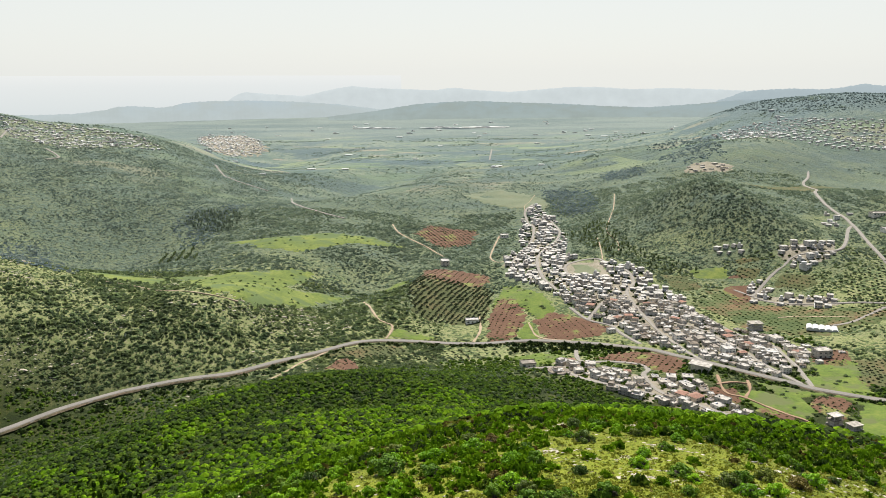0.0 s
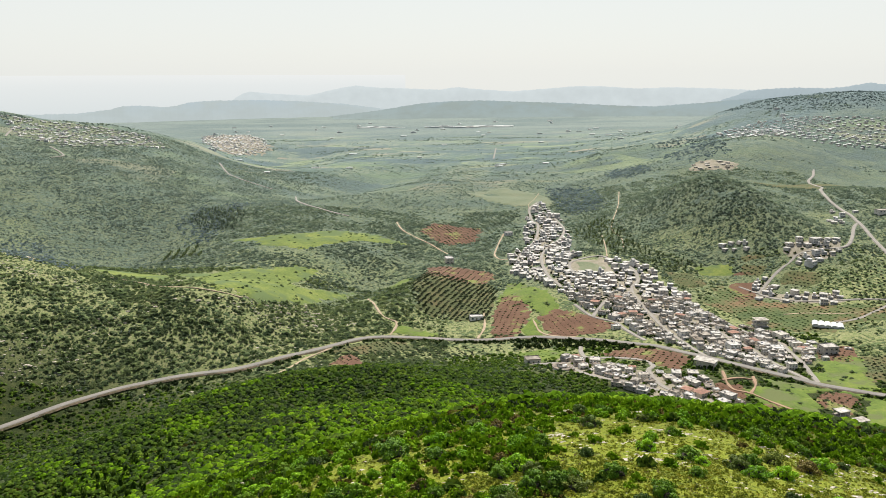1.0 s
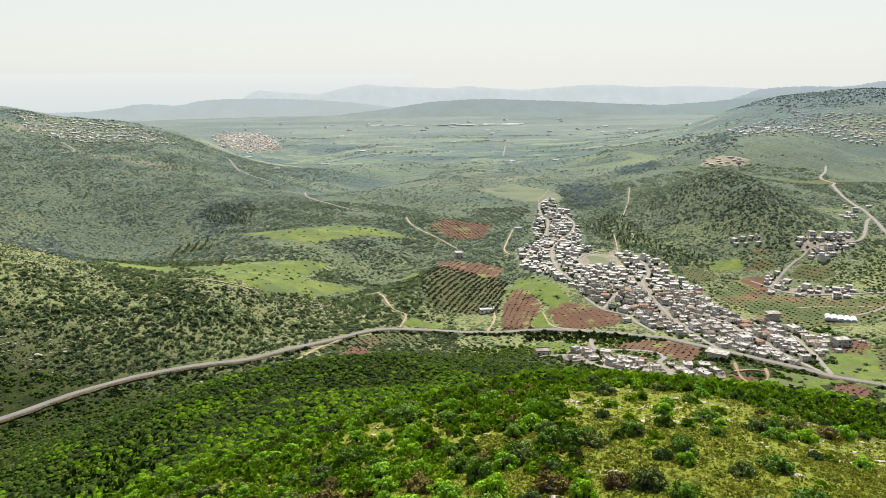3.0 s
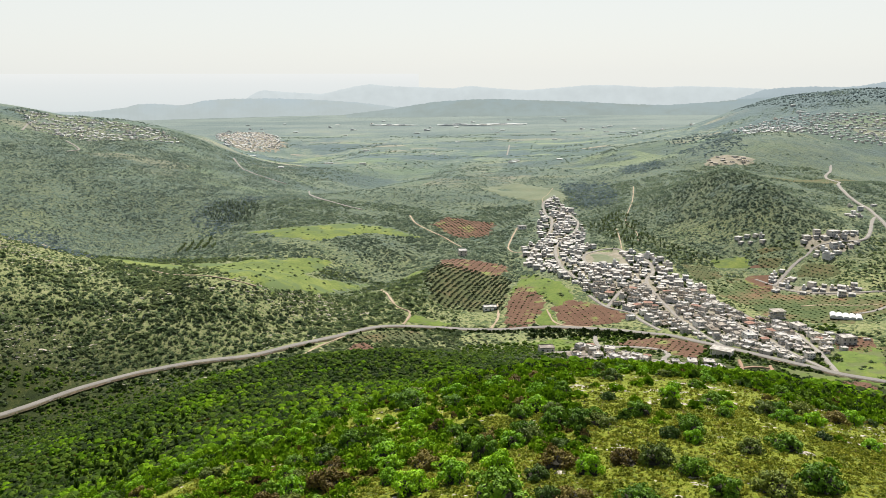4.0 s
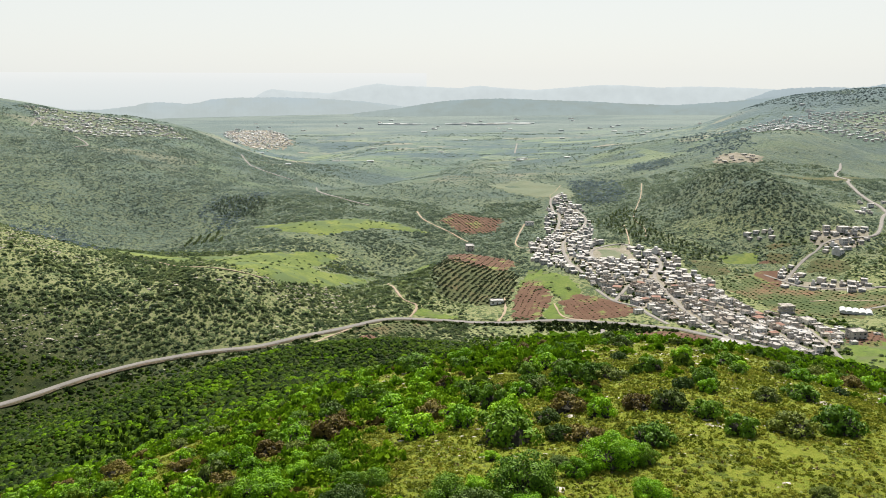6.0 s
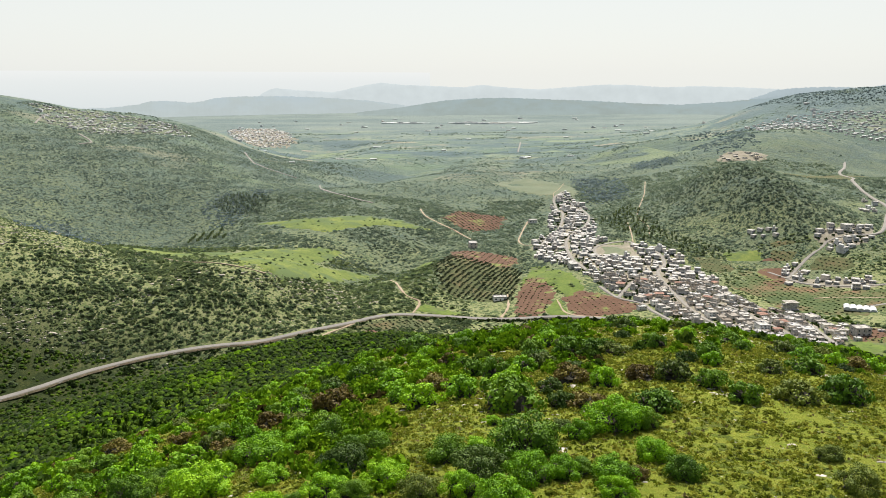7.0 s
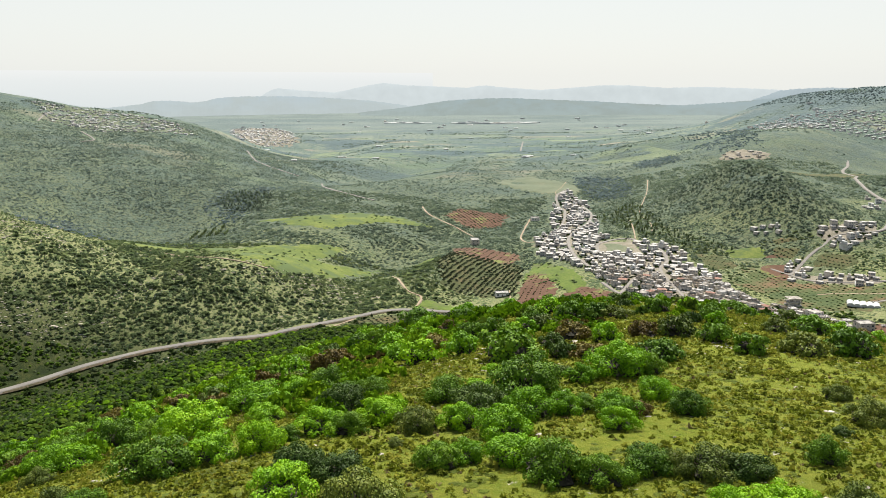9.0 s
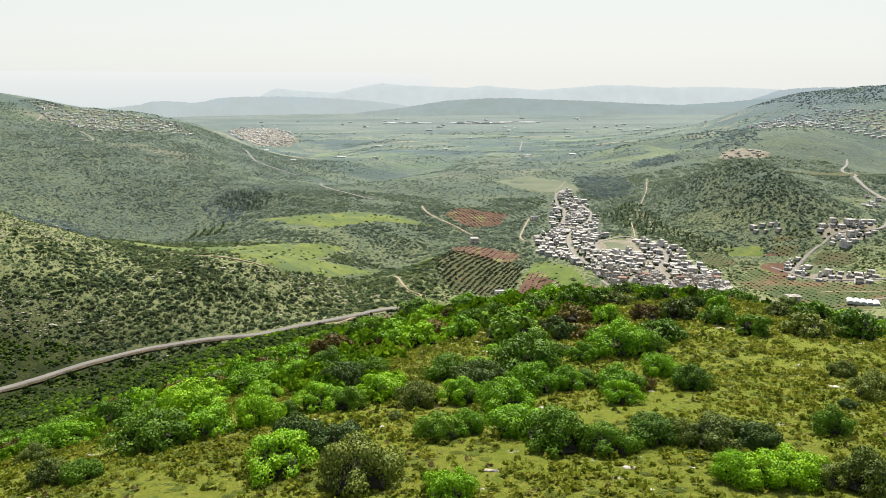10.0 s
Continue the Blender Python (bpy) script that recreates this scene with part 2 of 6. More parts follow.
HAZE_SHEEN = 0.35
M = {
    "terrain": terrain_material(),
    "asphalt": earth("asphalt", [(0.3, (0.16, 0.148, 0.132)), (0.7, (0.27, 0.248, 0.22))], 0.05, 1.2, 0.85, 0.1, 0.1),
    "street": earth("street", [(0.3, (0.21, 0.19, 0.165)), (0.7, (0.34, 0.31, 0.275))], 0.1, 1.0, 0.9, 0.1, 0.1),
    "dirt": earth("dirt_track", [(0.3, (0.3, 0.22, 0.14)), (0.7, (0.47, 0.37, 0.26))], 0.1, 1.0, 0.95, 0.2, 0.1),
    "verge": earth("verge", [(0.36, (0.05, 0.06, 0.025)), (0.5, (0.12, 0.1, 0.06)), (0.66, (0.22, 0.16, 0.11))], 0.06, 0.5, 0.95, 0.2, 0.02),
    "orange": earth("orange_earth", [(0.3, (0.26, 0.16, 0.1)), (0.7, (0.4, 0.28, 0.19))], 0.1, 1.0, 0.95, 0.2, 0.05),
    "meadow": earth("meadow", [(0.36, (0.075, 0.11, 0.024)), (0.5, (0.135, 0.18, 0.034)), (0.62, (0.21, 0.235, 0.055))], 0.03, 0.3, sheen=0.04, second=(0.028, 0.52, (0.07, 0.1, 0.032))),
    "grass": earth("grass", [(0.36, (0.07, 0.105, 0.02)), (0.5, (0.115, 0.17, 0.026)), (0.62, (0.17, 0.205, 0.04))], 0.05, 0.35, sheen=0.04, second=(0.045, 0.54, (0.085, 0.1, 0.035))),
    "red": earth("red_soil", [(0.3, (0.085, 0.045, 0.026)), (0.5, (0.135, 0.07, 0.041)), (0.7, (0.2, 0.125, 0.075))], 0.05, 0.9, sheen=0.04, second=(0.05, 0.58, (0.13, 0.15, 0.04))),
    "orchard": earth("orchard_soil", [(0.3, (0.05, 0.065, 0.024)), (0.5, (0.085, 0.1, 0.034)), (0.7, (0.2, 0.12, 0.065))], 0.05, 0.5, sheen=0.04),
    "terrace": earth("terraces", [(0.36, (0.05, 0.08, 0.025)), (0.47, (0.085, 0.115, 0.036)), (0.55, (0.13, 0.12, 0.05)), (0.66, (0.22, 0.125, 0.07))], 0.03, 0.25, sheen=0.04, patch=0.35),
    "knoll": earth("dry_grass", [(0.3, (0.085, 0.11, 0.05)), (0.5, (0.13, 0.155, 0.07)), (0.7, (0.2, 0.19, 0.1))], 0.03, 0.2, sheen=0.25),
    "village_ground": earth("village_ground", [(0.3, (0.15, 0.16, 0.09)), (0.5, (0.26, 0.23, 0.17)), (0.7, (0.42, 0.37, 0.3))], 0.06, 0.4, sheen=0.04),
}

# ---- hills: middle, height, widths, turn ----
BASE = (53.537, 1.352, 11.108)
HILLS = [
    (-33, -25, 151.1, 291, 320, -0.65),
    (70, -200, 121.4, 299, 108, 0.00),
    (61, 82, 31.4, 107, 207, 0.57),
    (-608, 723, 92.0, 151, 279, 1.27),
    (-1243, 1684, 174.9, 444, 617, 0.54),
    (-659, 1816, 52.0, 164, 310, 0.17),
    (369, 1063, 70.2, 75, 153, 0.19),
    (587, 1595, 68.4, 315, 163, 0.83),
    (1108, 2137, 151.9, 479, 405, 0.16),
    (711, 1023, 56.4, 213, 312, 0.71),
    (10, 1271, -17.3, 170, 188, -0.28),
    (-56, 462, 34.0, 220, 88, -2.61),
    (39, 347, -30.0, 104, 45, 0.62),
    (163, 239, 47.7, 199, 105, 0.02),
    (421, 1789, 33.8, 161, 73, 0.04),
    (79, 600, -25.9, 149, 232, 0.26),
    (-191, 720, 62.6, 137, 84, 1.14),
    (-146, 730, -61.2, 422, 103, 1.02),
    (-36, 858, 40.6, 51, 152, -0.32),
    (307, 765, -18.3, 108, 207, 0.04),
    (-200, 1676, -38.9, 263, 96, 1.02),
    (-484, 2168, -39.9, 183, 237, 0.06),
    (1, 2293, -2.6, 398, 300, 0.21),
    (37, 349, 42.6, 62, 123, 1.89),
    (-35, 28, 9.0, 45, 59, -1.74),
    (490, 1059, -8.7, 124, 85, 0.05),
    (-473, 1107, -50.1, 135, 177, 0.51),
    (-1000, 1830, 22.0, 170, 130, 0.0),
    (-820, 1860, 24.0, 130, 100, 0.0),
    (-690, 2090, 24.0, 160, 120, 0.0),
    (840, 2250, 18.0, 130, 200, 0.0),
]

# ---- lie of the land ----
rng = np.random.default_rng(7)


def height(x, y):
    """Height of the ground, in metres, at a place of the plan."""
    x, y = np.asarray(x, float), np.asarray(y, float)
    z = BASE[0] + BASE[1] * np.clip(x, -1500, 1500) / 100 + BASE[2] * np.clip(y, -500, 3500) / 10000
    for cx, cy, a, sx, sy, t in HILLS:
        u = (x - cx) * np.cos(t) + (y - cy) * np.sin(t)
        v = (y - cy) * np.cos(t) - (x - cx) * np.sin(t)
        z = z + a * np.exp(-(u / sx) ** 2 - (v / sy) ** 2)
    z = z + 0.6 * np.sin(x / 13 + np.sin(y / 23) * 1.5) * np.sin(y / 17 + 1.2) + 1.2 * np.sin(x / 41 + y / 67) * np.sin(y / 53 - x / 71)
    return z


def mesh_of(name, verts, faces, material, index=None, smooth=False):
    me = bpy.data.meshes.new(name)
    me.from_pydata(np.asarray(verts, float).tolist() if not isinstance(verts, list) else verts, [], faces.tolist() if hasattr(faces, "tolist") else faces)
    for m in material if isinstance(material, (list, tuple)) else (material,):
        me.materials.append(m)
    if index is not None:
        me.polygons.foreach_set("material_index", np.asarray(index, np.int32))
    if smooth:
        me.polygons.foreach_set("use_smooth", np.ones(len(me.polygons), bool))
    me.update()
    return me


def structure(name, me, label, category):
    return tagged(new(name, me), label, category, "", "structure")


def grid_faces(a, b, wrap=False):
    i, j = np.meshgrid(np.arange(a - 1), np.arange(b if wrap else b - 1), indexing="ij")
    k = (j + 1) % b
    return np.stack([i * b + j, i * b + k, (i + 1) * b + k, (i + 1) * b + j], -1).reshape(-1, 4)


def ground():
    """One sheet from below the camera to the horizon all round, finer ahead."""
    az = np.radians(np.r_[np.linspace(-40, 40, 340), np.linspace(40, 320, 60)[1:-1]])
    r = np.r_[np.exp(np.linspace(np.log(2.0), np.log(4900), 250))]
    a, d = np.meshgrid(az, r, indexing="xy")
    x, y = d * np.sin(a), d * np.cos(a)
    v = np.stack([x, y, height(x, y)], -1).reshape(-1, 3)
    f = grid_faces(len(r), len(az), True)[:, ::-1]
    centre = len(v)
    v = np.vstack([v, [[0, 0, float(height(0, 0))]]])
    caps = [[centre, j, (j + 1) % len(az)] for j in range(len(az))]
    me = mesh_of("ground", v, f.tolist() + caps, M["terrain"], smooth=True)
    me.flip_normals()
    return structure("ground", me, "rolling Mediterranean hills with scrub, grass and fields", "ground")


ground()


def ridge(name, r, crest, depth, material, label):
    """A far range: its crest line over the bearing, with a slope before and behind."""
    deg, z = np.array(crest, float).T
    a = np.linspace(deg[0], deg[-1], 420)
    top = np.interp(a, deg, z)
    k = np.hanning(9)
    top = np.convolve(np.pad(top, 4, mode="edge"), k / k.sum(), "valid")
    top = top + 1.5 * np.sin(a * 9) * np.sin(a * 3.1) + 0.9 * np.sin(a * 23 + 1)
    rows = []
    for s in np.linspace(-1, 1, 15):
        d = r + depth * s * (1.0 if s < 0 else 0.6)
        zz = 30 + (top - 30) * (np.cos(s * np.pi / 2) ** 1.3) * (1 + 0.06 * np.sin(a * 7 + s * 5) * (1 - abs(s)) * abs(s))
        rows.append(np.stack([d * np.sin(np.radians(a)), d * np.cos(np.radians(a)), zz], -1))
    v = np.concatenate(rows)
    me = mesh_of(name, v, grid_faces(15, len(a))[:, ::-1], material, smooth=True)
    return structure(name, me, label, "distant hills")


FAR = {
    # haze painted into the glow, thickest low over the plain
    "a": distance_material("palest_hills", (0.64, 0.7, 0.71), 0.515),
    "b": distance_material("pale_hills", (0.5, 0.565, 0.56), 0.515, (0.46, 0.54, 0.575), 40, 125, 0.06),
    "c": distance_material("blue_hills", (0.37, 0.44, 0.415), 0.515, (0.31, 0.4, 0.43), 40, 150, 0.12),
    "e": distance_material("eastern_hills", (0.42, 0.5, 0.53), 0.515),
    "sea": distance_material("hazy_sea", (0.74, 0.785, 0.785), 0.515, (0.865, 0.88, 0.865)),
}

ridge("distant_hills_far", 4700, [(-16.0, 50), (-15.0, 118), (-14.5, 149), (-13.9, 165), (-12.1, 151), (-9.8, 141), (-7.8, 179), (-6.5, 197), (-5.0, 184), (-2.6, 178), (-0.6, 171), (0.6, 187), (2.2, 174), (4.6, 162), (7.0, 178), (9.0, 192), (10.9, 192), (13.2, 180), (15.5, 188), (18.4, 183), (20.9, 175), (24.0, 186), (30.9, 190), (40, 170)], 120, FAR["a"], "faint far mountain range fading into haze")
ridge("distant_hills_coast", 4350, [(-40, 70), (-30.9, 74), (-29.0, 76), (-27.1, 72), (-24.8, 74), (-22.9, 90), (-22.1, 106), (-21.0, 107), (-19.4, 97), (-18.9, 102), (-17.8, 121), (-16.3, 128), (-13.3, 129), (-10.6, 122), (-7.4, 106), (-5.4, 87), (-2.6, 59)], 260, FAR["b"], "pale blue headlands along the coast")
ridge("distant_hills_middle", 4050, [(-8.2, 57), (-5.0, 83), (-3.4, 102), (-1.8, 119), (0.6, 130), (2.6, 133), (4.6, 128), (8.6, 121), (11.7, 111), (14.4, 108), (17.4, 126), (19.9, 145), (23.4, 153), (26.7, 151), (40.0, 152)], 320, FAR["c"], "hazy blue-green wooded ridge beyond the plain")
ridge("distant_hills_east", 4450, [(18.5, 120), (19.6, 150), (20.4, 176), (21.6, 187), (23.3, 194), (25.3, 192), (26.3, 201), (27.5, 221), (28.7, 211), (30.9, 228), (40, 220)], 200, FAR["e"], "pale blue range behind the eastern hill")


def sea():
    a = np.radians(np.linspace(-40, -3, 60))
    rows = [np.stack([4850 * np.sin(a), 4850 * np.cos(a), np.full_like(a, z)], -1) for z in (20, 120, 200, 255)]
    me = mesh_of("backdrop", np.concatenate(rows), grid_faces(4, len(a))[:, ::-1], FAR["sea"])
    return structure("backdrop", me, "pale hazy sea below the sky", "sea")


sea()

# ---- roads, tracks and fields ----
from mathutils.geometry import delaunay_2d_cdt
CELL, X0, Y0 = 2.0, -1000.0, 0.0
taken = np.zeros((1050, 1100), bool)          # cells of the plan kept clear of scrub


def mark(x, y, r=0.0):
    i, j = ((np.asarray(x) - X0) / CELL).astype(int), ((np.asarray(y) - Y0) / CELL).astype(int)
    k = int(math.ceil(r / CELL))
    for di in range(-k, k + 1):
        for dj in range(-k, k + 1):
            a, b = i + di, j + dj
            ok = (a >= 0) & (a < taken.shape[0]) & (b >= 0) & (b < taken.shape[1])
            taken[a[ok], b[ok]] = True


def is_taken(x, y):
    i, j = ((x - X0) / CELL).astype(int), ((y - Y0) / CELL).astype(int)
    ok = (i >= 0) & (i < taken.shape[0]) & (j >= 0) & (j < taken.shape[1])
    out = np.zeros(len(x), bool)
    out[ok] = taken[i[ok], j[ok]]
    return out


def inside(poly, x, y):
    px, py = np.array(poly, float).T
    qx, qy = np.roll(px, -1), np.roll(py, -1)
    r = np.zeros(np.shape(x), bool)
    for ax, ay, bx, by in zip(px, py, qx, qy):
        if ay != by:
            r ^= ((ay > y) != (by > y)) & (x < (bx - ax) * (y - ay) / (by - ay) + ax)
    return r


def curve_of(points, step):
    """A smooth line through the points, at even steps."""
    p = np.array(points, float)
    p = np.vstack([2 * p[0] - p[1], p, 2 * p[-1] - p[-2]])
    out = []
    for a, b, c, d in zip(p[:-3], p[1:-2], p[2:-1], p[3:]):
        t = np.linspace(0, 1, max(2, int(np.hypot(*(c - b)) / step)), endpoint=False)[:, None]
        out.append(0.5 * (2 * b + (c - a) * t + (2 * a - 5 * b + 4 * c - d) * t**2 + (3 * b - a - 3 * c + d) * t**3))
    return np.vstack(out + [p[-2:-1]])


STREETS = []


def road(name, points, width, material, label, lift=0.5, category="road", wobble=0.0):
    c = curve_of(points, 3.0)
    d = np.gradient(c, axis=0)
    n = np.stack([d[:, 1], -d[:, 0]], -1) / (np.hypot(*d.T)[:, None] + 1e-9)
    w = width / 2 * (1 + wobble * np.sin(np.arange(len(c)) * 0.7) * np.sin(np.arange(len(c)) * 0.23))
    z = height(c[:, 0], c[:, 1])
    k = np.hanning(11)
    z = np.convolve(np.pad(z, 5, mode="edge"), k / k.sum(), "valid") + lift
    bank = min(1.3, 0.22 * width)
    rows = []
    for s, dz, extra in ((-1, -0.9, bank), (-1, 0, 0), (0, 0.06, 0), (1, 0, 0), (1, -0.9, bank)):
        q = c + n * (s * (w + extra))[:, None]
        rows.append(np.stack([q[:, 0], q[:, 1], z + dz], -1))
    v = np.stack(rows, 1).reshape(-1, 3)
    me = mesh_of(name, v, grid_faces(len(c), 5)[:, ::-1], material)
    mark(c[:, 0], c[:, 1], width / 2)
    STREETS.append((c, width))
    return structure(name, me, label, category)


def field(name, points, material, label, lift=0.45, category="field", rough=0.1, clear=True):
    """A sheet over the ground within an uneven border."""
    p = np.array(points, float)
    c = p.mean(0)
    b = curve_of(np.vstack([p, p[:1]]), 4.0)[:-1]
    k = np.arange(len(b))
    b = c + (b - c) * (1 + rough * np.sin(k * 1.7) * np.sin(k * 0.61) + rough * 0.6 * np.sin(k * 0.37 + 1))[:, None]
    b = b + np.random.default_rng(len(b)).normal(0, 0.9, b.shape)
    lo, hi = b.min(0), b.max(0)
    step = max(3.0, float((hi - lo).max()) / 45)
    gx, gy = np.meshgrid(np.arange(lo[0], hi[0], step), np.arange(lo[1], hi[1], step))
    ok = inside(b, gx, gy)
    q = np.c_[gx[ok], gy[ok]]
    far = np.array([np.hypot(*(b - i).T).min() for i in q]) > step * 0.6 if len(q) else np.zeros(0, bool)
    pts = [Vector(i) for i in np.vstack([b, q[far]]).tolist()]
    v2, _, f2, *_ = delaunay_2d_cdt(pts, [], [list(range(len(b)))], 1, 0.05)
    xy = np.array([(i.x, i.y) for i in v2])
    z = height(xy[:, 0], xy[:, 1]) + lift
    rim = np.array([np.hypot(*(b - i).T).min() for i in xy]) < 0.02
    z[rim] -= lift + 0.3
    me = mesh_of(name, np.c_[xy, z], [list(i) for i in f2], material, smooth=True)
    if me.polygons[len(me.polygons) // 2].normal.z < 0:
        me.flip_normals()
    if clear:
        x, y = np.meshgrid(np.arange(p[:, 0].min(), p[:, 0].max(), CELL), np.arange(p[:, 1].min(), p[:, 1].max(), CELL))
        ok = inside(p, x, y)
        mark(x[ok], y[ok])
    return structure(name, me, label, category)


VILLAGE = [(139, 1323), (160, 1376), (179, 1233), (175, 1115), (155, 982), (202, 945), (238, 894), (236, 863), (250, 809), (259, 728), (288, 703), (307, 674), (311, 638), (281, 578), (265, 565), (232, 592), (201, 642), (177, 682), (158, 701), (151, 733), (130, 776), (124, 812), (104, 851), (80, 934), (84, 1041), (113, 1095), (119, 1202)]
LOWER = [(90, 627), (117, 630), (125, 600), (161, 581), (190, 573), (195, 549), (200, 515), (212, 490), (195, 484), (159, 520), (125, 540), (112, 566), (89, 588)]
EAST = [(324, 823), (344, 845), (359, 851), (350, 812), (383, 787), (399, 771), (385, 753), (346, 781), (324, 799)]
EAST_UP = [(388, 897), (419, 902), (457, 912), (442, 871), (397, 848), (384, 870)]
field("village_ground", VILLAGE, M["village_ground"], "dusty yards and gardens between the houses", 0.3, "ground")
field("village_ground_lower", LOWER, M["village_ground"], "dusty yards between the lower houses", 0.3, "ground")
field("village_ground_east", EAST, M["village_ground"], "dusty yards between the eastern houses", 0.3, "ground")
field("village_ground_upper", EAST_UP, M["village_ground"], "dusty yards of the upper hamlet", 0.3, "ground")
field("meadow_1", [(-321, 1106), (-269, 1097), (-206, 1104), (-161, 1133), (-119, 1128), (-72, 1097), (-75, 1073), (-129, 1065), (-169, 1022), (-211, 1008), (-266, 1054)], M["meadow"], "bright green spring meadow")
field("meadow_2", [(-308, 859), (-274, 871), (-222, 897), (-193, 919), (-155, 933), (-161, 889), (-166, 850), (-111, 890), (-106, 880), (-129, 830), (-147, 774), (-173, 736), (-195, 725), (-237, 743)], M["meadow"], "bright green spring meadow with dark shrubs")
field("orchard_1", [(-43, 1168), (-22, 1236), (49, 1214), (38, 1136), (-4, 1106)], M["red"], "reddish orchard soil")
field("orchard_2", [(-41, 853), (-27, 918), (50, 899), (55, 865), (40, 764), (-3, 772), (-26, 777)], M["orchard"], "olive grove soil with grass")
field("orchard_3", [(48, 779), (62, 839), (85, 789), (68, 707), (40, 712)], M["red"], "ploughed red soil of a small orchard")
field("field_1", [(89, 744), (115, 768), (155, 725), (153, 702), (118, 696), (93, 702)], M["red"], "ploughed red-brown field with young trees")
field("meadow_3", [(68, 722), (87, 748), (90, 704), (73, 703)], M["grass"], "small green field by the road")
field("meadow_4", [(-54, 718), (-42, 744), (-10, 730), (-15, 718)], M["grass"], "narrow green field by the road")
field("orchard_4", [(128, 637), (160, 653), (198, 614), (181, 580), (166, 599), (140, 626)], M["red"], "red orchard soil below the road")
field("meadow_5", [(59, 652), (88, 664), (108, 640), (73, 622)], M["grass"], "green field with young trees")
field("pitch", [(155, 930), (170, 935), (185, 912), (178, 888), (155, 893)], M["knoll"], "worn green playing field in the village", 0.7)
field("field_2", [(-25, 975), (4, 976), (60, 949), (50, 907), (10, 888), (-27, 905)], M["red"], "red soil with rows of young olive trees")
field("meadow_6", [(51, 808), (69, 881), (92, 859), (116, 779), (93, 754), (70, 817)], M["grass"], "green field at the edge of the village")
field("field_3", [(324, 869), (342, 867), (335, 822), (308, 785), (300, 820)], M["red"], "bare red soil")
field("orchard_5", [(359, 828), (377, 848), (405, 829), (382, 805)], M["orchard"], "olive grove soil")
field("meadow_7", [(298, 599), (338, 624), (310, 532), (282, 543)], M["grass"], "green field beside the road")
field("orchard_6", [(259, 517), (270, 531), (290, 518), (268, 490)], M["red"], "small red orchard plot")
field("field_4", [(262, 790), (300, 845), (335, 790), (400, 742), (440, 712), (380, 690), (322, 690), (290, 725)], M["terrace"], "red and green terraces")
field("meadow_8", [(289, 899), (327, 896), (322, 863), (289, 857)], M["meadow"], "green clearing below the hill")
field("meadow_9", [(210, 535), (237, 544), (256, 517), (247, 490), (222, 497)], M["grass"], "green roadside field")
field("orchard_7", [(266, 529), (283, 517), (269, 488), (258, 495), (254, 509)], M["red"], "red plot with rows of young trees", rough=0.03)
field("orchard_8", [(214, 506), (229, 482), (238, 497), (227, 515)], M["red"], "narrow red plot beside the earth track", rough=0.03)
field("orchard_9", [(197, 550), (217, 546), (210, 519), (192, 523)], M["red"], "red-brown plot below the road", rough=0.05)
field("orchard_10", [(318, 646), (344, 639), (327, 600), (304, 612)], M["red"], "red strips of an orchard", rough=0.05)
field("orchard_11", [(337, 612), (375, 600), (345, 538), (312, 555)], M["orchard"], "olive grove beside the road")
field("meadow_10", [(234, 563), (269, 543), (310, 502), (285, 449), (262, 452), (273, 485), (290, 517), (266, 532), (252, 511)], M["grass"], "bright green strip of grass by the road", 0.35)
field("meadow_11", [(284, 582), (300, 556), (291, 534), (274, 550)], M["grass"], "small bright green field")
field("orchard_12", [(-102, 621), (-93, 655), (-78, 649), (-69, 606)], M["red"], "bare brown plot with young trees", rough=0.05)
field("orchard_13", [(-106, 662), (-84, 684), (-44, 698), (-30, 672), (-73, 652)], M["orchard"], "olive plot beside the road bend")
field("meadow_12", [(37, 1478), (110, 1515), (172, 1424), (185, 1350), (150, 1330), (89, 1386)], M["knoll"], "grassy knoll beyond the village")
field("field_7", [(492, 1329), (546, 1320), (600, 1211), (561, 1229)], M["orchard"], "dark ploughed strip")
field("building_site", [(440, 1428), (468, 1450), (520, 1425), (505, 1390), (435, 1394)], M["village_ground"], "bare building site on the hill")
field("orchard_14", [(340, 898), (366, 888), (360, 864), (343, 848), (330, 862)], M["orchard"], "olive grove soil above the hamlet")
field("orchard_15", [(253, 890), (287, 881), (287, 849), (255, 838)], M["orchard"], "dry grassy plot with young trees", rough=0.05)
field("meadow_13", [(-420, 835), (-370, 852), (-310, 850), (-300, 800), (-345, 800)], M["meadow"], "grassy tongue running up the valley")
field("meadow_14", [(-75, 905), (-52, 935), (-42, 905), (-40, 862), (-62, 868)], M["grass"], "rough green strip beside the grove")
field("field_5", [(565, 1290), (660, 1330), (650, 1290), (580, 1255)], M["orchard"], "dark ploughed field")

